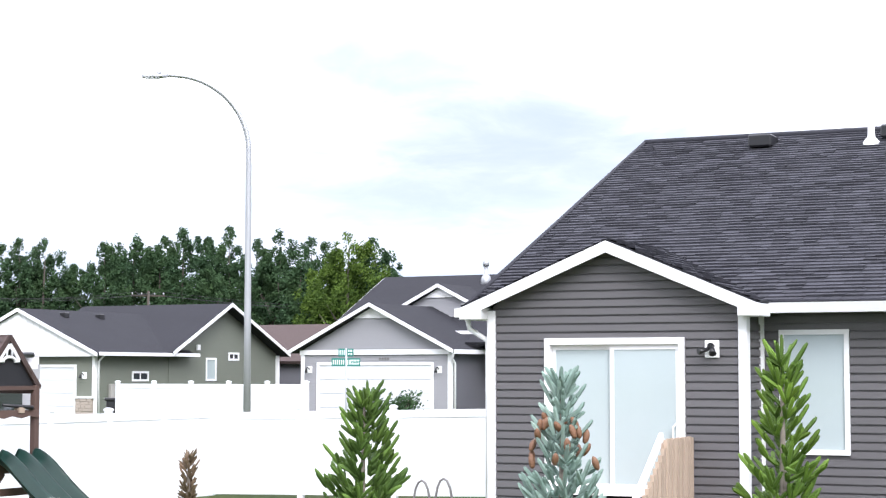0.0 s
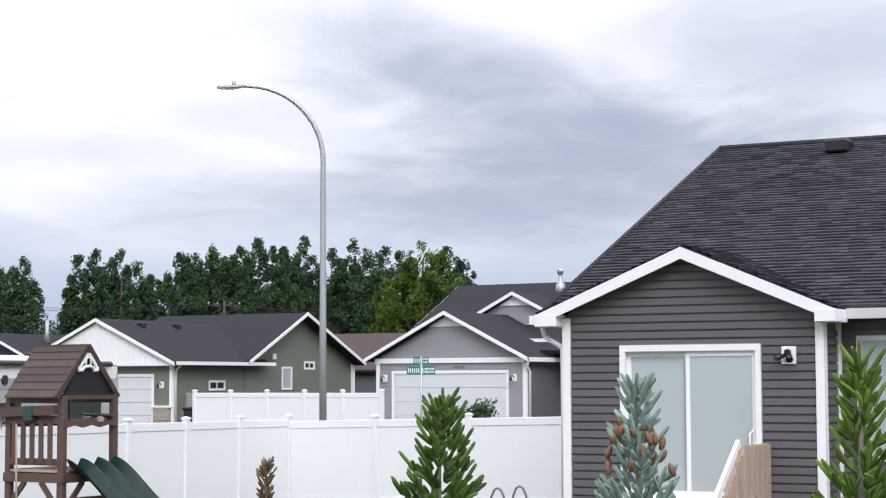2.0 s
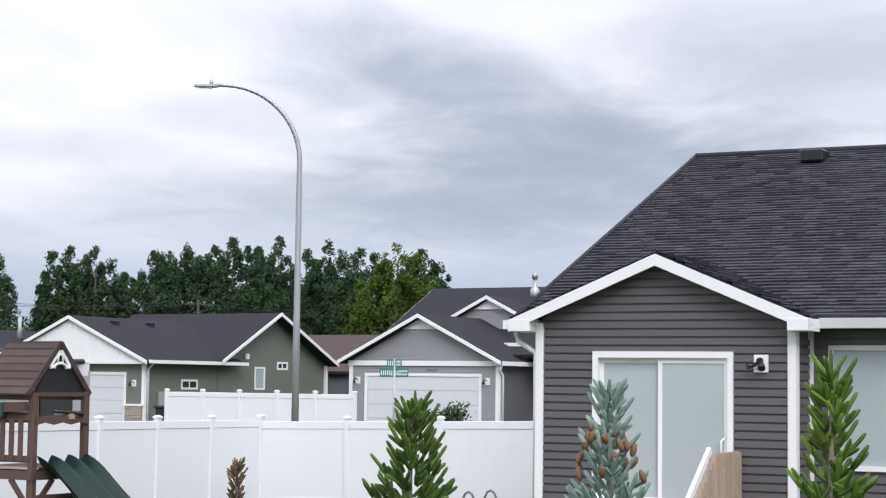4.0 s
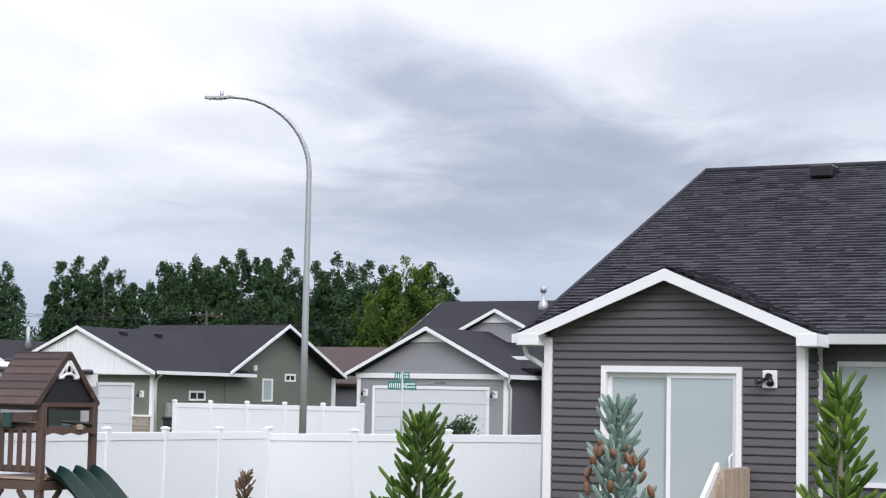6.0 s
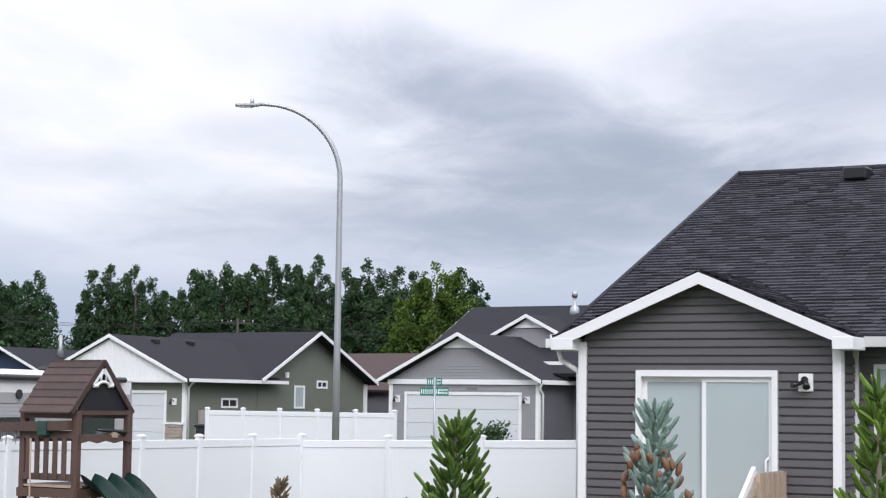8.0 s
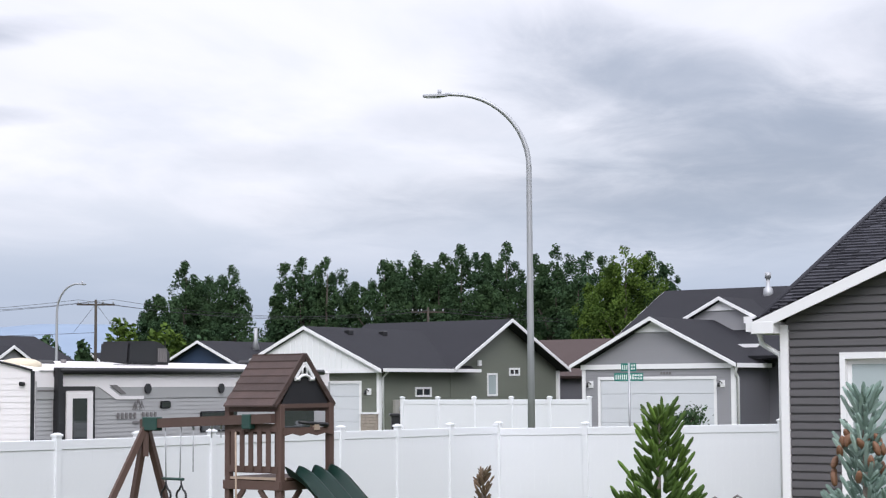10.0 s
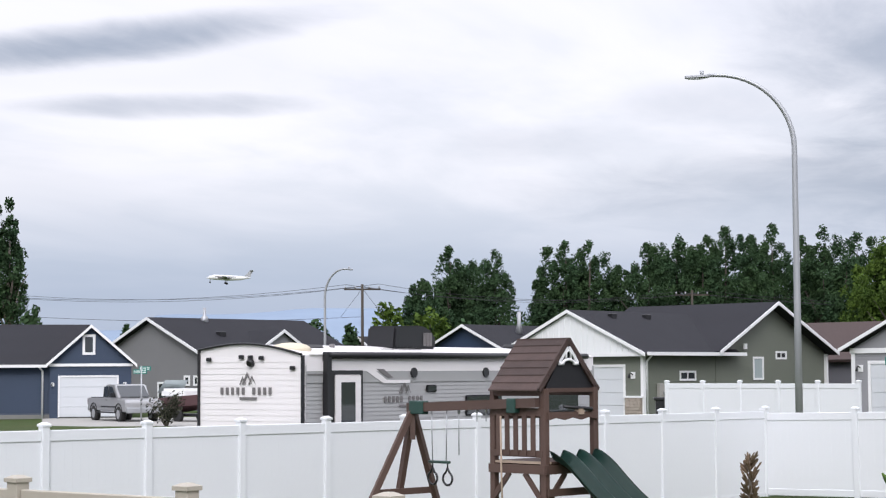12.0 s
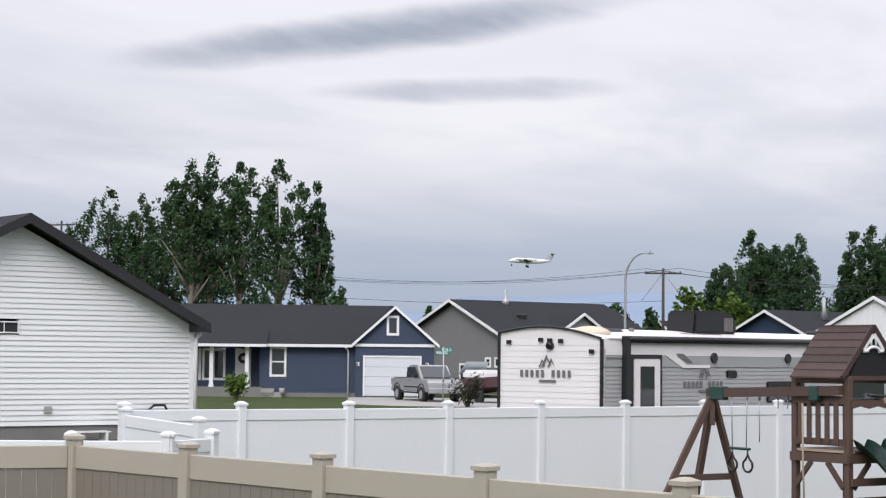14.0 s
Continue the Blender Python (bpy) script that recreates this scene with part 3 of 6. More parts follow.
# ---------------- houses across the street ----------------
def gable_roof(h, u0, u1, y0, y1, ze, zp, up=None, mat="roof", trim_mat="trim", fh=0.15):
    """Two slopes with a ridge along y, and rake boards on the front."""
    up = (u0 + u1) / 2 if up is None else up
    roof_plane(h, mat, (u0, y0, ze), (u0, y1, ze), (up, y1, zp), (up, y0, zp))
    roof_plane(h, mat, (u1, y0, ze), (u1, y1, ze), (up, y1, zp), (up, y0, zp))
    fascia(h, (u0, y0 - 0.02, ze), (up, y0 - 0.02, zp), fh, 0.04, trim_mat, "rake_board")
    fascia(h, (up, y0 - 0.02, zp), (u1, y0 - 0.02, ze), fh, 0.04, trim_mat, "rake_board")


def gutter(h, a, b, mat="trim"):
    a, b = Vector(a), Vector(b)
    s = Vector(((b - a).y, -(b - a).x, 0)).normalized() * 0.12
    return part("gutter", slab(BM(), [a, b, b - Vector((0, 0, 0.15)), a - Vector((0, 0, 0.15))], s), mat, h)


def build_grey_house():
    """Grey house with a double garage under a front gable."""
    h = thing("house", pose(-2.56, 74.92, 0.03, 0, 0, GRID - 1.3), "grey lap-sided house with white trim and a white double garage door", "house")
    I = pose(0, 0, 0)
    D = (0.80, 5.95, 0.55, 2.84)
    siding(h, "grey_siding", 0.0, 6.8, 0.5, 3.40, course=0.115, holes=[(D[0] - 0.12, D[1] + 0.12, 0.5, D[3] + 0.12)])
    siding(h, "grey_siding", 0.0, 6.8, 3.40, 3.45, 5.15, course=0.115, m=pose(0, -0.02, 0), peak_u=3.35)
    part("foundation", box(BM(), 0, 6.8, 0, 0.2, -0.3, 0.5), "found", h)
    part("frieze_board", box(BM(), -0.1, 6.9, -0.09, 0.0, 3.26, 3.46), "trim", h)
    part("gable_panel", slab(BM(), [(2.45, -0.05, 4.72), (4.2, -0.05, 4.72), (3.35, -0.05, 5.18)], (0, -0.03, 0)), "trim", h)
    garage_door(h, I, *D)
    for u in (0.35, 6.32):
        wall_lamp(h, I, u, 2.66, 1.25)
    for u in (-0.06, 6.70):
        part("corner_post", box(BM(), u, u + 0.16, -0.05, 0.1, 0.4, 3.3), "trim", h)
    bm = BM()
    for i in range(4):
        box(bm, 3.6 + i * 0.13, 3.67 + i * 0.13, -0.05, -0.02, 3.06, 3.14)
    part("number_plaque", bm, "rv_mid", h)
    gable_roof(h, -0.45, 7.1, -0.35, 9.0, 3.45, 5.33, 3.33)
    siding(h, "darkgrey_siding", 0.2, 3.0, 0.5, 3.4, course=0.115, m=rot90(6.8, 0))
    siding(h, "darkgrey_siding", 6.8, 13.5, 0.5, 3.8, course=0.115, m=pose(0, 3.0, 0))
    siding(h, "darkgrey_siding", 3.0, 15, 0.5, 3.6, course=0.3, m=rot90(13.5, 0))
    part("wall", box(BM(), 0.0, 0.15, 0.2, 15, 0, 3.4), "grey_siding", h)
    # main roof, ridge across
    roof_plane(h, "roof", (-1.3, 2.4, 3.6), (14, 2.4, 3.6), (14, 9.0, 6.88), (-1.3, 9.0, 6.88))
    roof_plane(h, "roof", (-1.3, 15.6, 3.6), (14, 15.6, 3.6), (14, 9.0, 6.88), (-1.3, 9.0, 6.88))
    part("wall", slab(BM(), [(-0.9, 3, 3.4), (-0.9, 15, 3.4), (-0.9, 9, 6.6)], (0.1, 0, 0)), "grey_siding", h)
    fascia(h, (-1.3, 9.0, 6.86), (-1.3, 2.4, 3.58), 0.2)
    # small gable on the slope
    siding(h, "grey_siding", 2.35, 5.05, 4.55, 5.45, 6.15, course=0.115, m=pose(0, 5.0, 0))
    part("gable_panel", slab(BM(), [(3.0, 4.95, 5.72), (4.4, 4.95, 5.72), (3.7, 4.95, 6.15)], (0, -0.03, 0)), "trim", h)
    gable_roof(h, 2.0, 5.4, 4.75, 8.3, 5.45, 6.3, 3.7)
    part("cornice_return", box(BM(), 4.9, 5.4, 4.6, 5.0, 5.15, 5.42), "trim", h)
    part("skirt_trim", box(BM(), 2.4, 5.2, 4.9, 4.98, 4.62, 4.74), "trim", h)
    # entry roof
    roof_plane(h, "roof", (6.6, 1.6, 3.75), (10, 1.6, 3.75), (10, 3.0, 4.35), (6.6, 3.0, 4.35), 0.1)
    fascia(h, (5.5, 2.9, 4.25), (8.4, 2.9, 4.25), 0.14)
    gutter(h, (6.8, -0.3, 3.45), (6.8, 0.0, 3.45))
    fascia(h, (7.1, -0.3, 3.45), (7.1, 2.6, 3.45), 0.17)
    downspout(h, [(7.05, -0.2, 3.3), (6.95, -0.15, 3.1), (6.93, 0.12, 2.9), (6.93, 0.12, 0.5)], 0.05)
    bm = BM()
    tube(bm, [(4.2, 8.3, 6.3), (4.2, 8.3, 6.75), (4.2, 8.3, 6.85), (4.2, 8.3, 7.25)], [0.28, 0.2, 0.09, 0.09], 10)
    tube(bm, [(4.2, 8.3, 7.2), (4.2, 8.3, 7.45)], 0.14, 10)
    part("flue_pipe", bm, "steel", h)


def build_green_house():
    h = thing("house", pose(-11.34, 77.34, 0, 0, 0, GRID - 0.3), "olive-green house with a white board-and-batten garage gable and dark roof", "house")
    D = (-6.55, -1.05, 0.6, 2.80)
    siding(h, "green_siding", -7.6, 0, 0.5, 3.4, course=0.12, holes=[(D[0] - 0.12, D[1] + 0.12, 0.5, D[3] + 0.12)])
    garage_door(h, pose(0, 0, 0), *D)
    part("gable_panel", slab(BM(), [(-7.9, -0.26, 3.40), (0.2, -0.26, 3.40), (-3.82, -0.26, 5.20)], (0, -0.03, 0)), "white_siding", h, "white board-and-batten gable")
    for i in range(1, 24):
        u = -7.6 + i * 0.32
        top = 5.1 - abs(u + 3.8) * 0.46
        if top > 3.6:
            part("batten", box(BM(), u - 0.025, u + 0.025, -0.315, -0.29, 3.44, top), "white_siding", h)
    part("frieze_board", box(BM(), -7.9, 0.25, -0.33, 0.0, 3.26, 3.42), "trim", h)
    wall_lamp(h, pose(0, 0, 0), -0.52, 2.45, 1.3)
    part("corner_post", box(BM(), -0.1, 0.05, -0.05, 0.12, 0.4, 3.3), "trim", h)
    rnd = random.Random(5)
    st = part("stone_base", box(BM(), -0.92, -0.02, -0.10, 0.0, 0.3, 1.5), "stone", h)
    part("stone_cap", box(BM(), -0.98, 0.06, -0.16, 0.0, 1.50, 1.58), "trim", st)
    for r in range(8):
        u = -0.92
        while u < -0.05:
            w = rnd.uniform(0.18, 0.4)
            e = min(u + w, -0.03)
            part("stone", bevelled(box(BM(), u + 0.01, e - 0.01, -0.10 - rnd.uniform(0.02, 0.05), -0.09, 0.42 + r * 0.135, 0.545 + r * 0.135), 0.012), "stone", st)
            u = e + 0.001
    roof_plane(h, "roof", (-8.1, -0.4, 3.40), (-8.1, 9.0, 3.40), (-3.82, 9.0, 5.33), (-3.82, -0.4, 5.33))
    roof_plane(h, "roof", (0.45, -0.4, 3.40), (0.45, 6.6, 3.40), (-3.82, 8.8, 5.33), (-3.82, -0.4, 5.33))
    fascia(h, (-8.1, -0.42, 3.40), (-3.82, -0.42, 5.33), 0.15, 0.04, "trim", "rake_board")
    fascia(h, (-3.82, -0.42, 5.33), (0.45, -0.42, 3.40), 0.15, 0.04, "trim", "rake_board")
    # side wall with its own gable
    S = rot90(0, 0)
    siding(h, "green_siding", 0.0, 6.2, 0.5, 3.4, course=0.12, m=S, holes=[(2.55, 3.75, 2.2, 2.64)])
    framed_window(h, S, 2.55, 3.75, 2.2, 2.64, bars=1, trim=0.09)
    siding(h, "green_siding", 5.2, 14.2, 0.5, 3.45, 5.62, course=0.12, m=pose(0.03, 0, 0) @ S, holes=[(8.1, 8.95, 2.2, 3.26), (9.95, 10.85, 3.14, 3.52)], peak_u=9.7)
    framed_window(h, pose(0.03, 0, 0) @ S, 8.1, 8.95, 2.2, 3.26, glass="blind", trim=0.09)
    framed_window(h, pose(0.03, 0, 0) @ S, 9.95, 10.85, 3.14, 3.52, bars=1, trim=0.09)
    gutter(h, (0.45, -0.3, 3.44), (0.45, 6.9, 3.44))
    # cross roof: ridge runs to the left of the gable
    zp, ze = 5.78, 3.48
    roof_plane(h, "roof", (0.6, 4.75, ze), (-8.0, 4.75, ze), (-8.0, 9.4, zp), (0.6, 9.4, zp))
    roof_plane(h, "roof", (0.6, 14.5, ze), (-8.0, 14.5, ze), (-8.0, 9.4, zp), (0.6, 9.4, zp))
    fascia(h, (0.62, 4.75, ze + 0.02), (0.62, 9.4, zp + 0.02), 0.16)
    fascia(h, (0.62, 9.4, zp + 0.02), (0.62, 14.5, ze + 0.02), 0.16)
    part("corner_post", box(BM(), 0.0, 0.18, 14.08, 14.24, 0.4, 3.4), "trim", h)
    downspout(h, [(0.4, 0.1, 3.3), (0.1, 0.15, 3.05), (0.08, 0.2, 0.5)], 0.05)
    m = part("meter_box", bevelled(box(BM(), 0.02, 0.2, 0.9, 1.3, 1.5, 2.1), 0.02), "concrete", h)
    part("meter", tube(BM(), [(0.2, 1.2, 1.7), (0.3, 1.2, 1.7)], 0.09, 10), "steel", m)
    for y in (1.9, 4.4):
        z = 3.4 + (5.33 - 3.4) * 0.86
        part("roof_vent", bevelled(box(BM(), -3.3, -3.0, y - 0.17, y + 0.17, z - 0.1, z + 0.14), 0.03), "black", h)
    part("wall", box(BM(), -7.6, -7.45, 0.2, 14, 0, 3.4), "green_siding", h)
    part("cable_bracket", box(BM(), 0.14, 0.24, 7.2, 7.4, 3.6, 3.85), "trim", h)


def build_blue_house():
    h = thing("house", pose(-39.88, 88.7, 0.05, 0, 0, 26.6), "navy-blue single-storey house with white trim, porch and garage", "house")
    D = (-3.64, -0.72, 0.36, 2.42)
    W1, W2, DR = (-2.50, -1.84, 3.58, 4.64), (-8.68, -7.79, 1.34, 2.93), (-10.58, -9.74, 0.85, 2.80)
    siding(h, "blue_siding", -4.15, 0, 0.3, 3.1, course=0.13, holes=[(D[0] - 0.09, D[1] + 0.09, 0.2, D[3] + 0.09)])
    siding(h, "blue_siding", -4.15, 0, 3.1, 3.15, 4.95, course=0.13, holes=[W1], m=pose(0, -0.02, 0), peak_u=-2.07)
    framed_window(h, pose(0, -0.02, 0), *W1, trim=0.13)
    garage_door(h, pose(0, 0, 0), *D, trim=0.09)
    part("frieze_board", box(BM(), -4.2, 0.1, -0.1, 0, 2.98, 3.13), "trim", h)
    gable_roof(h, -4.35, 0.3, -0.3, 8.0, 3.10, 5.16, -2.05, fh=0.17)
    siding(h, "blue_siding", -9.2, -4.15, 0.5, 3.05, course=0.13, m=pose(0, 0.4, 0), holes=[W2])
    framed_window(h, pose(0, 0.4, 0), *W2, cross=True, trim=0.12)
    siding(h, "blue_siding", -15.5, -9.2, 0.5, 3.05, course=0.13, m=pose(0, 1.7, 0), holes=[(-12.35, -11.1, 1.1, 2.8), (DR[0], DR[1], 0.5, 2.80)])
    framed_window(h, pose(0, 1.7, 0), -12.35, -11.1, 1.1, 2.8, bars=1, trim=0.13)
    dd = part("front_door", box(BM(), DR[0], DR[1], 1.64, 1.72, 0.8, 2.80), "trim", h, "white front door with a dark wreath")
    bm = BM()
    tube(bm, [(-10.12 + 0.22 * math.cos(a * math.pi / 8), 1.6, 2.3 + 0.2 * math.sin(a * math.pi / 8)) for a in range(17)], 0.09, 6)
    part("wreath", bm, "black_fascia", dd)
    siding(h, "blue_siding", 0.4, 1.7, 0.5, 3.05, course=0.13, m=pose(-9.2, 2.1, 0, 0, 0, -90))
    part("porch_floor", box(BM(), -15.5, -9.1, -0.2, 1.7, -0.1, 0.78), "found", h)
    for i in range(2):
        part("step", box(BM(), -9.1, -8.4 + 0.4 * i, -0.2, 0.35, -0.1, 0.72 - 0.2 * i), "concrete", h)
    for u in (-14.0, -11.72, -9.85):
        bm = box(BM(), u - 0.1, u + 0.1, -0.1, 0.1, 0.78, 3.0)
        box(bm, u - 0.13, u + 0.13, -0.13, 0.13, 0.78, 0.92)
        part("porch_post", bm, "trim", h)
    part("foundation", box(BM(), -9.2, -4.15, 0.38, 0.8, -0.4, 0.55), "found", h)
    part("foundation", box(BM(), -4.17, 0.02, -0.01, 0.3, -0.4, 0.33), "found", h)
    roof_plane(h, "roof", (-16, 0.05, 3.08), (-4.1, 0.05, 3.08), (-2.05, 5.4, 5.30), (-16, 5.4, 5.30))
    roof_plane(h, "roof", (-16, 11.0, 3.08), (0.2, 11.0, 3.08), (-2.05, 5.4, 5.30), (-16, 5.4, 5.30))
    roof_plane(h, "roof", (-15.8, -0.5, 3.04), (-8.8, -0.5, 3.04), (-8.8, 1.6, 3.85), (-15.8, 1.6, 3.85), 0.07)
    gutter(h, (-8.8, 0.02, 3.08), (-4.3, 0.02, 3.08))
    gutter(h, (-15.8, -0.52, 3.06), (-8.8, -0.52, 3.06))
    downspout(h, [(-4.7, 0.1, 2.95), (-4.52, 0.3, 2.75), (-4.52, 0.3, 0.2)], 0.055)
    siding(h, "blue_siding", 0.0, 10, 0.3, 3.1, course=0.26, m=rot90(0, 0))
    for u in (-4.0, -0.32):
        wall_lamp(h, pose(0, 0, 0), u, 2.05, 0.9)
    # porch chair and planter
    part("planter", tube(BM(), [(-8.0, -0.1, 0.4), (-8.0, -0.1, 0.75)], [0.12, 0.16], 10), "rv_grey", h)
    part("shutter_pair", box(BM(), -12.55, -12.4, 1.66, 1.7, 1.1, 2.8), "trim", h)


def build_stucco_house():
    h = thing("house", pose(-43.06, 106.05, -0.18, 0, 0, GRID), "grey stucco house with a long dark roof and white rake trim", "house")
    bm = slab(BM(), [(-9.6, 0, -0.2), (0, 0, -0.2), (0, 0, 4.25), (-4.8, 0, 6.2), (-9.6, 0, 4.25)], (0, 0.2, 0))
    part("wall", bm, "stucco", h)
    part("wall", box(BM(), -0.2, 0, 0.2, 13, -0.2, 4.25), "stucco", h)
    gable_roof(h, -10.2, 0.45, -0.4, 13, 4.15, 6.42, -4.85, fh=0.19)
    gutter(h, (0.45, -0.3, 4.2), (0.45, 13, 4.2))
    for u0, u1, z0, z1 in ((-1.55, -0.95, 2.05, 2.7), (-0.6, -0.1, 2.05, 2.7), (-4.2, -2.9, 0.9, 2.3)):
        framed_window(h, pose(0, 0, 0), u0, u1, z0, z1, trim=0.13)
    # small gable on the near slope
    siding(h, "grey_siding", 4.6, 8.2, 4.0, 4.4, 5.5, course=0.2, m=pose(0.3, 0, 0) @ rot90(0, 0))
    roof_plane(h, "roof", (0.6, 4.3, 4.35), (-3, 4.3, 4.35), (-3, 6.4, 5.6), (0.6, 6.4, 5.6), 0.1)
    roof_plane(h, "roof", (0.6, 8.5, 4.35), (-3, 8.5, 4.35), (-3, 6.4, 5.6), (0.6, 6.4, 5.6), 0.1)
    fascia(h, (0.62, 4.3, 4.37), (0.62, 6.4, 5.62), 0.2)
    fascia(h, (0.62, 6.4, 5.62), (0.62, 8.5, 4.37), 0.2)
    bm = BM()
    tube(bm, [(-4.5, 4.0, 6.1), (-4.5, 4.0, 6.5), (-4.5, 4.0, 6.6), (-4.5, 4.0, 7.1)], [0.3, 0.22, 0.1, 0.1], 8)
    part("vent_pipe", bm, "steel", h)
    part("roof_vent", bevelled(box(BM(), -2.4, -1.9, 3.2, 3.7, 5.1, 5.5), 0.04), "black", h)
    d = part("satellite_dish", tube(BM(), [(-7.3, -0.3, 3.4), (-7.3, -0.55, 3.5)], [0.12, 0.45], 12), "dish", h)
    part("dish_arm", tube(BM(), [(-7.3, 0, 3.2), (-7.3, -0.3, 3.4)], 0.04, 6), "steel", d)


def build_far_roofs():
    """Small gabled houses seen over the trailer and between the larger ones."""
    for x, y, w, dep, ze, zp, mat, roof_m, lab in (
            (-29.5, 118, 6.5, 16, 4.4, 5.95, "blue_siding", "roof", "dark blue house with a white-trimmed gable"),
            (-40.8, 131, 4.2, 10, 4.2, 5.5, "grey_siding", "roof", "far grey house with a small white-trimmed gable"),
            (-36.6, 131, 3.2, 10, 4.2, 5.1, "grey_siding", "roof", "far grey house with a low white-trimmed gable"),
            (-7.0, 98, 8.0, 14, 3.4, 5.25, "darkgrey_siding", "brown_roof", "low house with a brown shingle roof")):
        h = thing("house", pose(x + 0.004 * y, y, -0.15, 0, 0, GRID - (90 if roof_m == "brown_roof" else 0)), lab, "house")
        part("wall", slab(BM(), [(-w / 2, 0, 0), (w / 2, 0, 0), (w / 2, 0, ze), (0, 0, zp - 0.1), (-w / 2, 0, ze)], (0, 0.2, 0)), mat, h)
        part("wall", box(BM(), w / 2 - 0.2, w / 2, 0.2, dep, 0, ze), mat, h)
        gable_roof(h, -w / 2 - 0.4, w / 2 + 0.4, -0.4, dep, ze - 0.1, zp, 0, roof_m, fh=0.18)
        if mat == "blue_siding":
            bm = BM()
            tube(bm, [(1.2, 4, zp - 0.6), (1.2, 4, zp + 0.1), (1.2, 4, zp + 0.9)], [0.3, 0.12, 0.12], 8)
            part("vent_pipe", bm, "steel", h)
            roof_plane(h, roof_m, (3.6, 6, ze), (14, 6, ze), (14, 11, zp + 0.25), (1, 11, zp + 0.25))


def build_white_house():
    h = thing("house", pose(-24.21, 39.11, 0, 0, 0, GRID + 90), "white lap-sided house with black eaves and a concrete base", "house")
    W = (-5.35, -4.62, 3.02, 3.30)
    siding(h, "white_siding", -9.2, 0, 0.86, 3.31, 5.53, course=0.125, holes=[W], peak_u=-4.6)
    framed_window(h, pose(0, 0, 0), *W, bars=1, trim=0.03)
    part("foundation", box(BM(), -9.2, -0.02, 0.02, 0.3, -0.2, 0.86), "found", h)
    part("corner_post", box(BM(), -0.08, 0.04, -0.04, 0.1, 0.8, 3.3), "trim", h)
    roof_plane(h, "roof", (-9.75, -0.45, 3.33), (-9.75, 14, 3.33), (-4.6, 14, 5.82), (-4.6, -0.45, 5.82))
    roof_plane(h, "roof", (0.24, -0.45, 3.33), (0.24, 14, 3.33), (-4.6, 14, 5.82), (-4.6, -0.45, 5.82))
    fascia(h, (-9.75, -0.48, 3.33), (-4.6, -0.48, 5.82), 0.24, 0.04, "black_fascia", "rake_board")
    fascia(h, (-4.6, -0.48, 5.82), (0.24, -0.48, 3.33), 0.24, 0.04, "black_fascia", "rake_board")
    part("soffit", slab(BM(), [(-4.6, -0.45, 5.69), (0.24, -0.45, 3.16), (0.24, 0, 3.16), (-4.6, 0, 5.69)], (0, 0, -0.02)), "black_fascia", h)
    part("cornice_return", box(BM(), -0.1, 0.24, -0.5, 0.0, 3.12, 3.3), "black_fascia", h)
    gutter(h, (0.24, 14, 3.36), (0.24, -0.45, 3.36), "black_fascia")
    siding(h, "white_siding", 0, 13, 0.86, 3.3, course=0.125, m=rot90(0, 0))
    downspout(h, [(0.2, -0.1, 3.2), (0.16, -0.1, 3.05), (0.08, -0.06, 2.95), (0.08, -0.06, 0.6)], 0.045)
    part("vent_cover", bevelled(box(BM(), -3.95, -3.75, -0.07, -0.02, 1.15, 1.32), 0.015), "rv_grey", h)


build_grey_house()
build_green_house()
build_blue_house()
build_stucco_house()
build_far_roofs()
build_white_house()


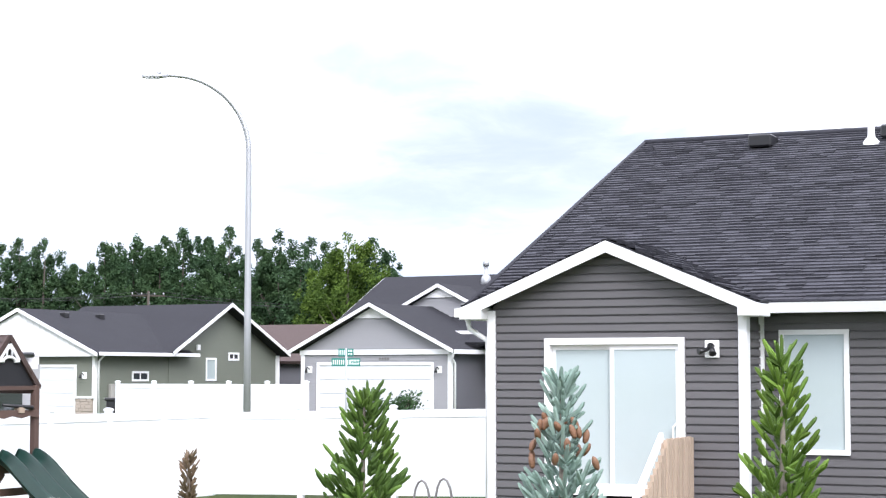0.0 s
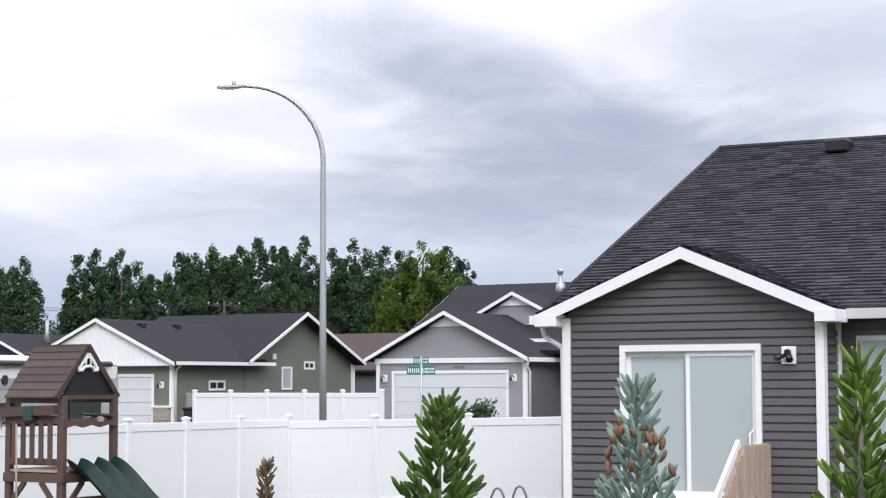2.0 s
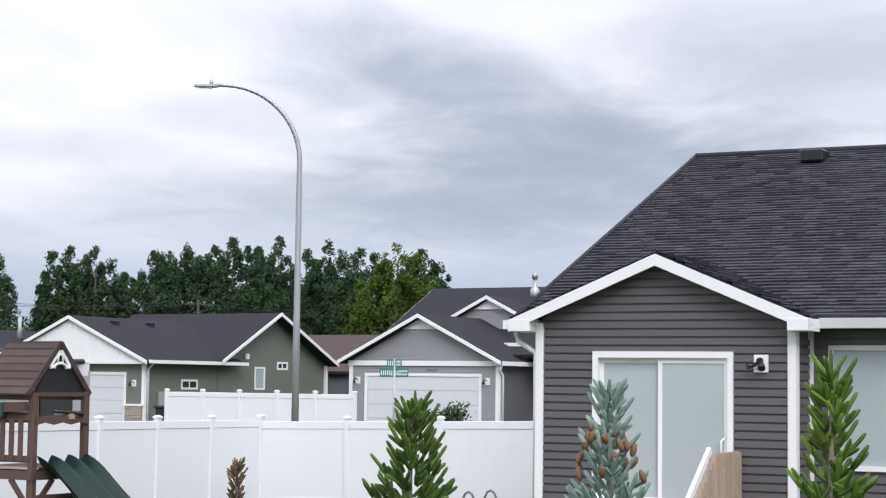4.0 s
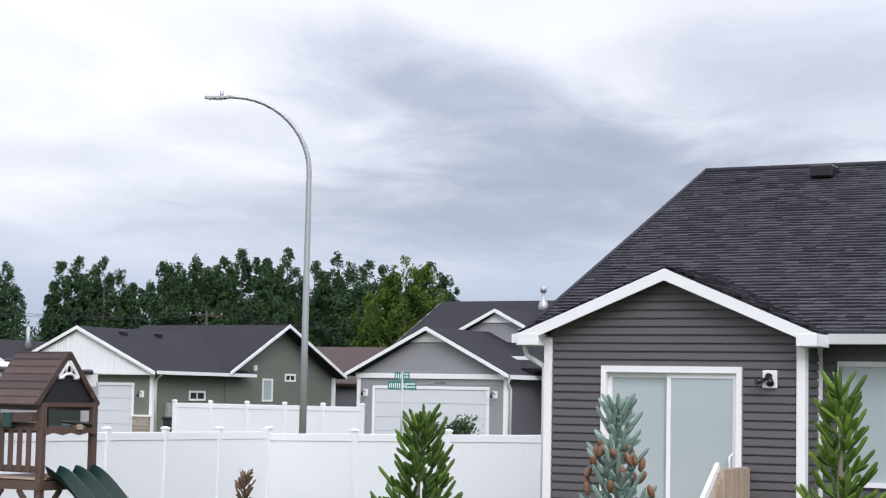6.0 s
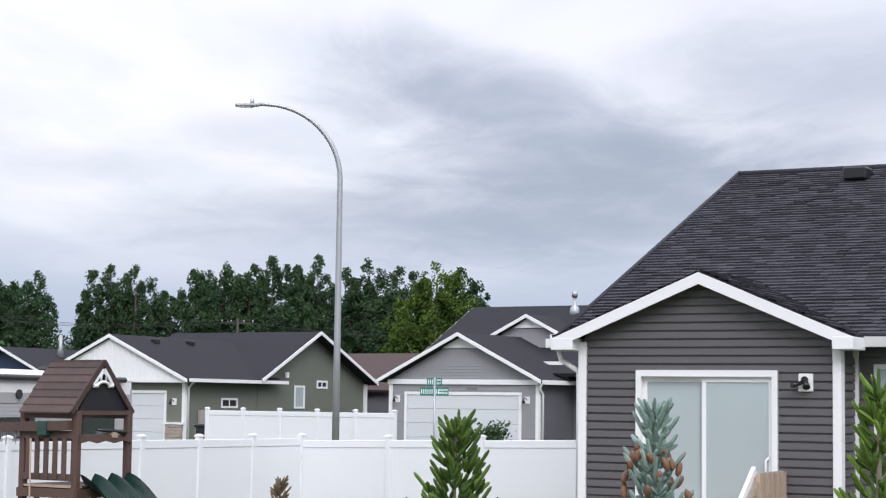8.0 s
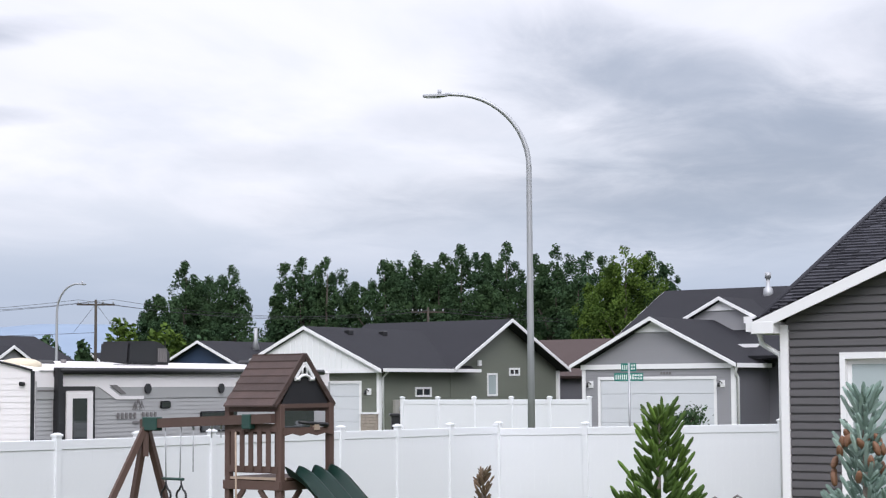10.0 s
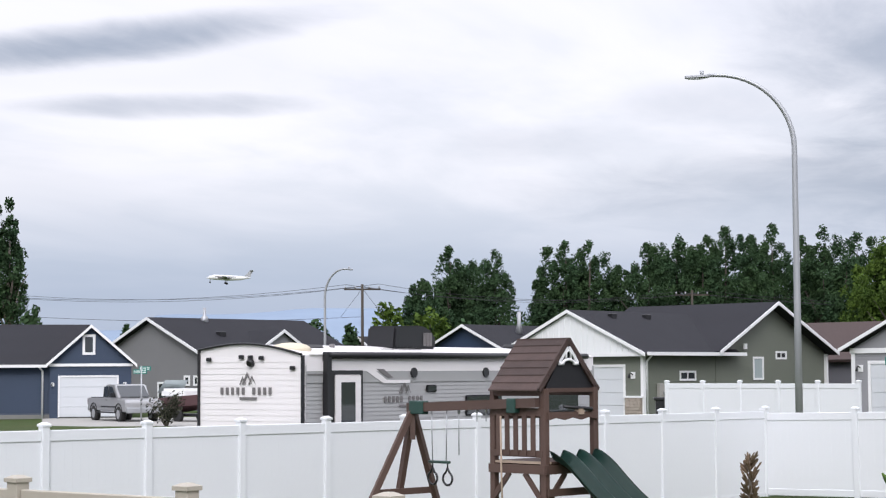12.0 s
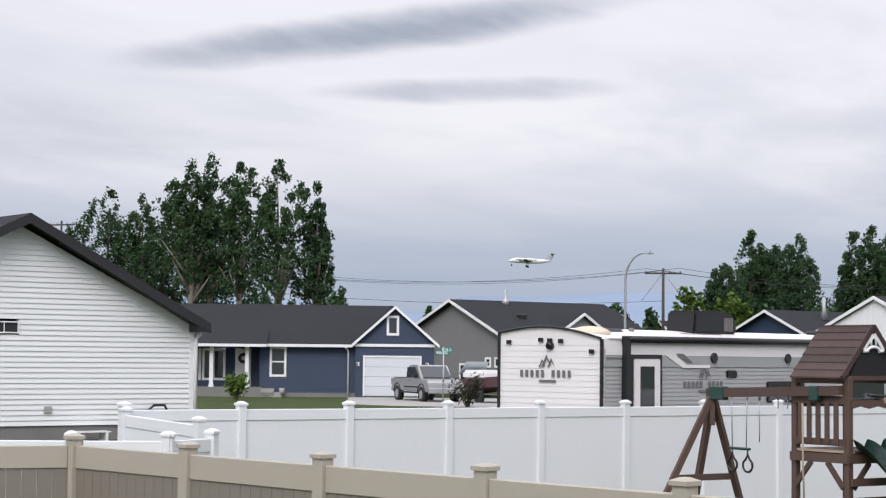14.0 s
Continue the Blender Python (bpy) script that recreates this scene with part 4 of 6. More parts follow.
# ---------------- fences ----------------
def fence_run(name, mat, label, start, step, count, top, base=0.0, first=0, fall=0.0, rail=0.15, cap=0.055):
    """Posts with caps and panels of tongue-and-groove boards between rails; local x runs along the fence."""
    sx, sy = step
    length = math.hypot(sx, sy)
    ang = math.degrees(math.atan2(sy, sx))
    f = thing(name, pose(start[0], start[1], base, 0, fall, ang), label, "fence")
    t = top - base
    post = bevelled(box(BM(), -0.062, 0.062, -0.062, 0.062, -0.3, t), 0.006)
    pm = bpy.data.meshes.new("post")
    post.to_mesh(pm)
    pm.materials.append(M[mat])
    c = BM()
    q = 0.076
    box(c, -q, q, -q, q, t - 0.005, t + 0.025)
    slab(c, [(-q, -q, t + 0.025), (q, -q, t + 0.025), (q, q, t + 0.025), (-q, q, t + 0.025)], (0, 0, 0.001))
    apex = [c.verts.new((x * 0.35, y * 0.35, t + 0.025 + cap * 0.6)) for x, y in ((-q, -q), (q, -q), (q, q), (-q, q))]
    low = [c.verts.new((x, y, t + 0.026)) for x, y in ((-q, -q), (q, -q), (q, q), (-q, q))]
    for i in range(4):
        c.faces.new((low[i], low[(i + 1) % 4], apex[(i + 1) % 4], apex[i]))
    c.faces.new(apex)
    cm = bpy.data.meshes.new("cap")
    c.to_mesh(cm)
    cm.materials.append(M[mat])
    n_b = 12
    bw = (length - 0.124) / n_b
    gap = 0.0025 if mat == "tan" else 0.0002
    bd = box(BM(), gap, bw - gap, -0.013, 0.013, 0.12, t - rail - 0.06)
    bdm = bpy.data.meshes.new("board")
    bd.to_mesh(bdm)
    bdm.materials.append(M["tan_board" if mat == "tan" else mat])
    rt = bevelled(box(BM(), 0.062, length - 0.062, -0.028, 0.028, t - rail - 0.075, t - 0.06), 0.008)
    rtm = bpy.data.meshes.new("top_rail")
    rt.to_mesh(rtm)
    rtm.materials.append(M[mat])
    rb = bevelled(box(BM(), 0.062, length - 0.062, -0.025, 0.025, 0.02, 0.17), 0.008)
    rbm = bpy.data.meshes.new("bottom_rail")
    rb.to_mesh(rbm)
    rbm.materials.append(M[mat])
    for i in range(first, first + count + 1):
        p = part("post", pm, mat, f, m=pose(i * length, 0, 0))
        part("cap", cm, mat, p)
        if i < first + count:
            part("top_rail", rtm, mat, f, m=pose(i * length, 0, 0))
            part("bottom_rail", rbm, mat, f, m=pose(i * length, 0, 0))
            for k in range(n_b):
                part("board", bdm, mat, f, m=pose(i * length + 0.062 + k * bw, 0, 0))
    return f


fence_run("fence", "vinyl", "tall white vinyl privacy fence with capped posts", (-14.445, 21.515), (0.922, 1.638), 12, 1.862, base=-0.15, fall=0.215)
fence_run("fence", "vinyl", "white vinyl privacy fence running to the charcoal house", (-3.38, 41.17), (2.02, -1.13), 4, 1.735, base=-0.15, fall=-1.2)
fence_run("fence", "vinyl", "white vinyl fence beside the olive-green house", (-8.76, 65.42), (1.36, -0.755), 5, 2.24, base=0.35)
fence_run("fence", "tan", "tan vinyl fence with capped posts on the near boundary", (-10.2, 14.35), (1.695, -0.73), 7, 1.79, rail=0.20, cap=0.04)
fence_run("fence", "tan", "tan vinyl fence section running off beside the white house", (-10.2, 14.35), (-1.30, -1.25), 2, 1.79, rail=0.20, cap=0.04)


# ---------------- street lamps, signs, poles ----------------
def street_lamp(x, y, z0, height, reach, label, s=1.0, turn=0.0, bend=1.95):
    l = thing("street_lamp", pose(x, y, z0, 0, 0, turn), label, "street lamp")
    zb = height - bend * 1.0
    pts = [(0, 0, -0.3), (0, 0, zb * 0.5), (0, 0, zb)]
    rad = [0.105 * s, 0.09 * s, 0.072 * s]
    for i in range(1, 13):
        a = math.pi / 2 * i / 12
        pts.append((-(reach * 0.72) * (1 - math.cos(a)), 0, zb + bend * math.sin(a)))
        rad.append((0.072 - 0.002 * i) * s)
    pts.append((-reach * 0.80, 0, height + 0.0))
    rad.append(0.045 * s)
    part("pole", tube(BM(), pts, rad, 12), "steel", l)
    hd = BM()
    x1, x2 = -reach * 0.78, -reach
    slab(hd, [(x1, -0.06, height - 0.05), (x1, 0.06, height - 0.05), (x1 - 0.12, 0.12, height - 0.06), (x2, 0.10, height - 0.07), (x2 - 0.05, 0, height - 0.07), (x2, -0.10, height - 0.07), (x1 - 0.12, -0.12, height - 0.06)], (0, 0, 0.07))
    head = part("lamp_head", bevelled(hd, 0.012), "steel", l)
    part("photocell", tube(BM(), [(x1 - 0.2, 0, height), (x1 - 0.2, 0, height + 0.13)], 0.05, 8), "steel", head)
    part("lens", box(BM(), x2 + 0.05, x1 - 0.18, -0.08, 0.08, height - 0.085, height - 0.07), "grey_door", head)
    return l


street_lamp(-3.05, 47.9, 0.0, 10.33, 2.75, "tall galvanised street lamp with a curved arm", 1.0, 5)
street_lamp(-31.3, 95.0, 0.3, 7.95, 1.75, "smaller galvanised street lamp with a curved arm", 0.9, 165, 1.5)


def street_sign(x, y, z0, top, label, blades, turn=0.0):
    s = thing("street_sign", pose(x, y, z0, 0, 0, turn), label, "street sign")
    part("pole", tube(BM(), [(0, 0, -0.3), (0, 0, top - z0)], 0.035, 8), "steel", s)
    rnd = random.Random(3)
    for u0, u1, z, hgt, ang in blades:
        b = part("blade", bevelled(box(BM(), u0, u1, -0.012, 0.012, z - z0, z - z0 + hgt), 0.004), "sign", s, "green name blade with white lettering", m=pose(0, 0, 0, 0, 0, ang))
        u = u0 + 0.04
        split = u0 + (u1 - u0) * 0.66
        while u < split - 0.03:
            part("letter_bar", box(BM(), u, u + 0.026, -0.016, -0.012, z - z0 + hgt * 0.2, z - z0 + hgt * 0.8), "sign_white", b)
            u += 0.062
        for k in (0.22, 0.60):
            u = split
            while u < u1 - 0.05:
                part("letter_bar", box(BM(), u, u + 0.028, -0.016, -0.012, z - z0 + hgt * k, z - z0 + hgt * (k + 0.24)), "sign_white", b)
                u += 0.046
    return s


street_sign(-0.56, 55.0, 0.1, 3.3, "green street name sign on a steel pole", [(-0.44, 0.42, 2.76, 0.24, 2), (-0.24, 0.22, 3.05, 0.24, -12)])
street_sign(-35.65, 80.45, 0.3, 3.0, "small green street name sign on a thin pole", [(-0.45, 0.30, 2.62, 0.22, 20), (-0.1, 0.45, 2.78, 0.2, 45)], GRID)


def utility_pole(x, y, z0, top, turn, label):
    p = thing("utility_pole", pose(x, y, z0, 0, 0, turn), label, "utility pole")
    part("pole", tube(BM(), [(0, 0, -0.3), (0, 0, top - z0)], [0.13, 0.09], 8), "dark_bark", p)
    c = part("cross_arm", beam(BM(), (-1.3, 0.1, top - z0 - 0.35), (1.3, 0.1, top - z0 - 0.35), 0.10, 0.12), "dark_bark", p)
    for u in (-1.2, -0.5, 0.5, 1.2):
        part("insulator", tube(BM(), [(u, 0.1, top - z0 - 0.28), (u, 0.1, top - z0 - 0.12)], 0.05, 6), "steel", c)
    return p


def wire(a, b, sag, r=0.014):
    a, b = Vector(a), Vector(b)
    mid = (a + b) / 2
    pts = [a.lerp(b, i / 24) - Vector((0, 0, sag * (1 - (2 * i / 24 - 1) ** 2))) - mid for i in range(25)]
    solo("power_line", tube(BM(), pts, r, 5), "black_fascia", Matrix.Translation(mid), "thin dark overhead power line hanging between poles", "power line", "power lines")


PA, PB, PC = (-38.1, 124.2), (-16.5, 139.0), (-95.0, 132.0)
utility_pole(PA[0], PA[1], 0.33, 8.9, 20, "wooden utility pole with a cross arm and wires")
utility_pole(PB[0], PB[1], 0.33, 8.75, 20, "wooden utility pole standing before the tree row")
utility_pole(PC[0], PC[1], 0.33, 14.0, 0, "wooden utility pole half hidden by trees")
for k, dz in ((-1.2, -0.1), (0.0, -0.25), (1.2, -0.1)):
    wire((PA[0] + k, PA[1], 9.0 + dz), (PC[0] + k, PC[1], 13.2 + dz), 2.4)
    wire((PA[0] + k, PA[1], 9.0 + dz), (PB[0] + k, PB[1], 8.75 + dz), 0.9)
    wire((PB[0] + k, PB[1], 8.75 + dz), (25 + k, 165, 8.5 + dz), 1.0)
wire((PA[0], PA[1], 6.6), (PC[0], PC[1], 10.4), 1.4, 0.016)
for k in (-1, 1):
    wire((PA[0], PA[1], 8.6), (PA[0] + 1.6 * k, PA[1], 6.6), 0.0, 0.012)


# ---------------- mountains ----------------
def build_mountains():
    bm = BM()
    prev = None
    for i in range(161):
        az = radians(60 - i * 0.6)
        n1 = noise.noise((i * 0.09, 1.7, 0)) * 26 + noise.noise((i * 0.3, 4.2, 0)) * 9
        top = 93 + n1 + (16 if 14 < 60 - i * 0.6 < 24 else 0)
        r = 3000
        x, y = -math.sin(az) * r, math.cos(az) * r
        cur = [bm.verts.new((x * k, y * k, z)) for k, z in ((0.80, -5), (0.86, top * 0.3), (0.93, top * 0.72), (1.0, top), (1.15, -5))]
        if prev:
            for j in range(4):
                bm.faces.new((prev[j], prev[j + 1], cur[j + 1], cur[j])).smooth = True
        prev = cur
    solo("mountains", bm, "mountain", pose(0, 0, 0), "hazy blue mountain range on the horizon", "mountains", kind="structure")


build_mountains()


# ---------------- travel trailer ----------------
def build_trailer():
    L, Wd, Z0, ZT = 10.0, 2.38, 0.62, 2.90
    r = thing("travel_trailer", pose(-10.33, 29.88, 0.02, 0, 0, -20.1), "white and grey travel trailer parked behind the fence", "travel trailer")
    # body: u from -Wd to 0, y from 0 to L
    bm = BM()
    prof = [(-Wd, Z0), (0, Z0), (0, ZT)] + [(-Wd * k / 10, ZT + 0.15 * math.sin(math.pi * k / 10) + 0.10 * k / 10) for k in range(1, 10)] + [(-Wd, ZT + 0.10)]
    slab(bm, [(u, 0.03, z) for u, z in prof], (0, L - 0.03, 0))
    part("body", bm, "rv_white", r)
    # ribbed skin: back and side
    for i in range(22):
        z = Z0 + i * 0.103
        bb = BM()
        lap(bb, -Wd + 0.04, -0.04, -Wd + 0.04, -0.04, z, min(z + 0.103, ZT - 0.02), 0.03, 0.009)
        part("rear_panel", bb, "rv_white", r)
    for i in range(24):
        z = Z0 + i * 0.075
        for y0, y1 in ((0.10, 0.56), (0.70, 0.74), (1.70, L)):
            bb = BM()
            lap(bb, y0, y1, y0, y1, z, z + 0.075, 0.0, 0.012)
            part("side_panel", bb, "rv_grey", r, m=rot90(0, 0))
    S = rot90(0, 0)
    part("side_band", box(BM(), 0.1, L, -0.022, 0, 2.42, 2.72), "rv_grey", r, m=S)
    bands = (("stripe", "rv_white", -0.023, [(0.1, 2.62), (9.9, 2.62), (9.9, 2.80), (0.1, 2.80)]),
             ("stripe", "rv_white", -0.028, [(1.72, 2.66), (2.02, 2.66), (2.42, 2.46), (3.15, 2.46), (3.15, 2.40), (2.32, 2.40)]),
             ("stripe", "rv_mid", -0.030, [(2.10, 2.66), (2.32, 2.66), (2.62, 2.50), (2.46, 2.50)]),
             ("stripe", "rv_mid", -0.026, [(0.12, 2.55), (0.55, 2.55), (0.55, 2.58), (0.12, 2.58)]))
    for nm, mt, yy, outline in bands:
        part(nm, slab(BM(), [(u, yy, z) for u, z in outline], (0, -0.004, 0)), mt, r, m=S)
    # black corner mouldings and roof edge
    for u in (-Wd - 0.01, -0.015):
        part("corner_moulding", bevelled(box(BM(), u, u + 0.04, -0.02, 0.06, Z0, ZT + (0.1 if u < -1 else 0)), 0.01), "black", r)
    pts = [(u, 0.0, z + 0.01) for u, z in prof[2:]]
    part("roof_moulding", tube(BM(), pts, 0.022, 6), "black", r)
    # awning along the side
    part("awning", tube(BM(), [(0.07, 0.62, 2.90), (0.07, L - 0.4, 2.92)], 0.06, 10), "black", r, "rolled black awning")
    part("awning_arm", bevelled(box(BM(), 0.0, 0.12, 0.56, 0.70, 0.9, 2.96), 0.015), "black", r)
    part("roof_skin", slab(BM(), [(0.02, 0.2, ZT + 0.0), (0.02, L, ZT + 0.0), (-0.6, L, ZT + 0.125), (-0.6, 0.2, ZT + 0.125)], (0, 0, 0.02)), "rv_white", r)
    # entry door
    d = part("entry_door", bevelled(box(BM(), 0.74, 1.70, -0.05, 0, 0.66, 2.66), 0.045, 2), "black", r, "white entry door in a black surround", m=S)
    part("door_leaf", bevelled(box(BM(), 0.84, 1.60, -0.075, -0.04, 0.72, 2.56), 0.03, 2), "rv_white", d)
    part("pane", bevelled(box(BM(), 1.00, 1.42, -0.085, -0.06, 1.30, 2.44), 0.02, 2), "glass", d)
    # windows and vents on the side
    for y0, y1, z0, z1 in ((3.68, 4.02, 2.22, 2.36), (8.0, 9.3, 1.75, 2.28), (5.0, 6.3, 1.75, 2.15)):
        w = part("window", bevelled(box(BM(), y0, y1, -0.04, 0, z0, z1), 0.02, 2), "black", r, m=S)
        part("pane", box(BM(), y0 + 0.04, y1 - 0.04, -0.046, -0.038, z0 + 0.03, z1 - 0.03), "glass", w)
    for y in (3.26, 5.70):
        part("speaker", tube(BM(), [(0.0, y, 2.61 - 0.02), (0.06, y, 2.61 - 0.02)], 0.095, 12), "black", r)
    # rear marker lamps
    for u, z in ((-2.12, 2.84), (-1.36, 2.88), (-1.15, 2.87), (-0.90, 2.86), (-0.20, 2.68)):
        part("marker_lamp", bevelled(box(BM(), u - 0.055, u + 0.055, -0.03, 0.01, z - 0.035, z + 0.035), 0.01), "black", r)
    part("camera_mount", tube(BM(), [(-1.15, 0.0, 2.78), (-1.15, -0.06, 2.76)], [0.09, 0.05], 10), "black", r)
    # lettering bars and peaks emblem
    rnd = random.Random(8)
    def emblem(parent_m, u0, u1, z, h, slope):
        n = 10
        for k in range(n):
            if k == 5:
                continue
            u = u0 + (u1 - u0) * k / n
            zz = z + slope * (u - u0)
            part("letter_bar", box(BM(), u, u + (u1 - u0) * 0.05, -0.030, -0.020, zz, zz + h), "rv_mid", r, m=parent_m)
        uc = (u0 + u1) / 2
        for du, s in ((-0.10, 0.10), (0.0, 0.15), (0.11, 0.11)):
            zb = z + h + 0.05
            part("emblem_peak", slab(BM(), [(uc + du - s * 0.8, -0.026, zb), (uc + du - s * 0.45, -0.026, zb), (uc + du, -0.026, zb + s), (uc + du + s * 0.8, -0.026, zb), (uc + du, -0.026, zb + s * 1.5)], (0, -0.004, 0)), "rv_mid", r, m=parent_m)
        part("letter_bar", box(BM(), uc - 0.17, uc + 0.22, -0.030, -0.024, z - 0.09, z - 0.045), "rv_mid", r, m=parent_m)
    emblem(pose(0, 0.03, 0), -1.85, -0.62, 2.22, 0.125, 0.0)
    emblem(S, 2.35, 3.62, 2.05, 0.11, 0.0)
    # roof gear
    shell = slab(BM(), [(-1.30, 3.55, ZT + 0.14), (-1.30, 4.95, ZT + 0.14), (-1.30, 4.93, ZT + 0.40), (-1.30, 4.72, ZT + 0.55), (-1.30, 4.45, ZT + 0.60), (-1.30, 3.60, ZT + 0.58)], (0.68, 0, 0))
    ac = part("air_conditioner", bevelled(shell, 0.04, 2), "black", r)
    for k in range(6):
        part("louvre", box(BM(), -0.625, -0.605, 4.50 + k * 0.05, 4.53 + k * 0.05, ZT + 0.20, ZT + 0.46), "rv_mid", ac)
    part("base", bevelled(box(BM(), -1.25, -0.5, 3.0, 4.3, ZT + 0.06, ZT + 0.14), 0.02), "black", ac)
    part("roof_vent", bevelled(box(BM(), -1.0, -0.55, 0.75, 1.35, ZT + 0.06, ZT + 0.20), 0.05), "black", r)
    part("roof_vent", bevelled(box(BM(), -1.2, -0.7, 8.2, 8.9, ZT + 0.08, ZT + 0.28), 0.05), "black", r)
    part("vent_pipe", tube(BM(), [(-0.75, 1.8, ZT + 0.1), (-0.75, 1.8, ZT + 0.22)], 0.05, 8), "rv_mid", r)
    bm = BM()
    bmesh.ops.create_uvsphere(bm, u_segments=16, v_segments=8, radius=1)
    bmesh.ops.scale(bm, vec=(0.42, 0.30, 0.13), verts=bm.verts)
    bmesh.ops.translate(bm, vec=(-0.62, 0.45, ZT + 0.10), verts=bm.verts)
    for f in bm.faces:
        f.smooth = True
    part("antenna_dome", bm, "rv_cream", r, "cream dome")
    # chassis and wheels
    part("chassis", box(BM(), -Wd + 0.2, -0.2, 0.3, L + 1.0, 0.42, 0.62), "black", r)
    for y in (5.2, 6.1):
        for u in (-0.28, -Wd + 0.02):
            w = part("wheel", tube(BM(), [(u, y, 0.36), (u + 0.24, y, 0.36)], 0.36, 20), "rubber", r)
            part("rim", tube(BM(), [(u - 0.005, y, 0.36), (u + 0.25, y, 0.36)], 0.19, 12), "steel", w)


build_trailer()


# ---------------- play set ----------------
def build_play_set():
    """Local x runs from the far left post to the near corner, y back to the right."""
    p = thing("play_set", pose(-6.28, 26.97, -0.04, 0, 0, -32.8), "brown wooden play tower with a swing beam and green slide", "play set")
    s = 1.06
    def timber(a, b, w=0.09, h=0.09, name="post", mat="wood"):
        return part(name, beam(BM(), a, b, w, h), mat, p)
    for x, y in ((0, 0), (s, 0), (0, s), (s, s)):
        part("post", bevelled(box(BM(), x - 0.05, x + 0.05, y - 0.05, y + 0.05, -0.2, 2.40 if y < 0.5 else 2.42), 0.008), "wood", p)
    # platform and its frame
    for i in range(8):
        part("deck_board", box(BM(), -0.03, s + 0.03, -0.03 + i * 0.14, 0.10 + i * 0.14, 1.30, 1.335), "raw_wood" if i == 0 else "wood", p)
    for a, b in (((-0.05, -0.06, 1.22), (s + 0.05, -0.06, 1.22)), ((s + 0.06, -0.05, 1.22), (s + 0.06, s + 0.05, 1.22)), ((-0.06, 0, 1.22), (-0.06, s, 1.22)), ((0, s + 0.06, 1.22), (s, s + 0.06, 1.22))):
        timber(a, b, 0.035, 0.13, "rim_board")
    for x0, d in ((0.05, 1), (s - 0.05, -1)):
        timber((x0, -0.05, 0.80), (x0 + d * 0.32, -0.05, 1.16), 0.035, 0.08, "knee_brace")
        timber((s + 0.05, 0.05 if d > 0 else s - 0.05, 0.80), (s + 0.05, 0.37 if d > 0 else s - 0.37, 1.16), 0.035, 0.08, "knee_brace")
    # balustrades: front and back with pickets
    for y in (-0.045,):
        timber((0, y, 1.45), (s, y, 1.45), 0.03, 0.10, "rail")
        timber((0, y, 2.06), (s, y, 2.06), 0.03, 0.12, "rail")
        for i in range(5):
            x = 0.17 + i * 0.18
            part("picket", box(BM(), x - 0.045, x + 0.045, y - 0.018 - 0.02, y + 0.0 - 0.02, 1.42, 2.02), "wood", p)
    timber((-0.045, 0, 2.0), (-0.045, s, 2.0), 0.03, 0.12, "rail")
    # scalloped board over the slide entrance
    pts = [(s + 0.05, 0, 2.06)]
    pts += [(s + 0.05, s * k / 12, 1.94 + 0.035 * math.sin(math.pi * k / 4) ** 2 - 0.0) for k in range(13)]
    pts += [(s + 0.05, s, 2.06)]
    part("scallop_board", slab(BM(), pts, (0.03, 0, 0)), "wood", p)
    # roof: ridge along x, gables facing +x
    zr, ze, o = 3.15, 2.38, 0.15
    x0, x1 = 0.02, s + 0.05
    yl, yh, ym = -o, s + 0.06, s / 2 - 0.045
    for y_e, sg in ((yl, 1), (yh, -1)):
        n = 7
        for i in range(n):
            k0, k1 = i / n, (i + 1) / n + 0.02
            a = Vector((x0, y_e + (ym - y_e) * k0, ze + (zr - ze) * k0))
            b = Vector((x1, a.y, a.z))
            c = Vector((x1, y_e + (ym - y_e) * k1, ze + (zr - ze) * k1 - 0.012))
            d = Vector((x0, c.y, c.z))
            jit = random.Random(i).uniform(-0.012, 0.012)
            bm = slab(BM(), [a + Vector((jit, 0, 0.012)), b + Vector((jit, 0, 0.012)), c, d], (0, 0, -0.022))
            part("roof_board", bm, "roof_wood", p)
    for x in (x1 - 0.05,):
        gp = part("gable_panel", slab(BM(), [(x, 0.02, ze + 0.02), (x, s - 0.02, ze + 0.02), (x, ym, zr - 0.06)], (-0.02, 0, 0)), "black_fascia", p)
        timber((x + 0.03, 0 - o, ze), (x + 0.03, ym, zr - 0.02), 0.03, 0.08, "rake_board", "roof_wood")
        timber((x + 0.03, yh, ze), (x + 0.03, ym, zr - 0.02), 0.03, 0.08, "rake_board", "roof_wood")
        timber((x + 0.02, 0, ze + 0.0), (x + 0.02, s, ze + 0.0), 0.03, 0.06, "tie_board")
        # white ornament
        orn = BM()
        z = zr - 0.13
        beam(orn, (x + 0.03, ym - 0.20, z - 0.24), (x + 0.03, ym - 0.02, z), 0.02, 0.05)
        beam(orn, (x + 0.03, ym + 0.20, z - 0.24), (x + 0.03, ym + 0.02, z), 0.02, 0.05)
        tube(orn, [(x + 0.03, ym + 0.13 * math.cos(a * math.pi / 8), z - 0.26 + 0.07 * math.sin(a * math.pi / 8)) for a in range(9)], 0.024, 6)
        tube(orn, [(x + 0.03, ym - 0.20, z - 0.25), (x + 0.03, ym - 0.11, z - 0.25)], 0.026, 6)
        tube(orn, [(x + 0.03, ym + 0.20, z - 0.25), (x + 0.03, ym + 0.11, z - 0.25)], 0.026, 6)
        tube(orn, [(x + 0.03, ym - 0.05, z - 0.18), (x + 0.03, ym - 0.05, z - 0.09), (x + 0.03, ym, z - 0.05), (x + 0.03, ym + 0.05, z - 0.09), (x + 0.03, ym + 0.05, z - 0.18)], 0.018, 6)
        part("ornament", orn, "trim", p, "white scrolled ornament")
    timber((-0.02, -0.02, 2.34), (s, -0.02, 2.34), 0.04, 0.09, "plate")
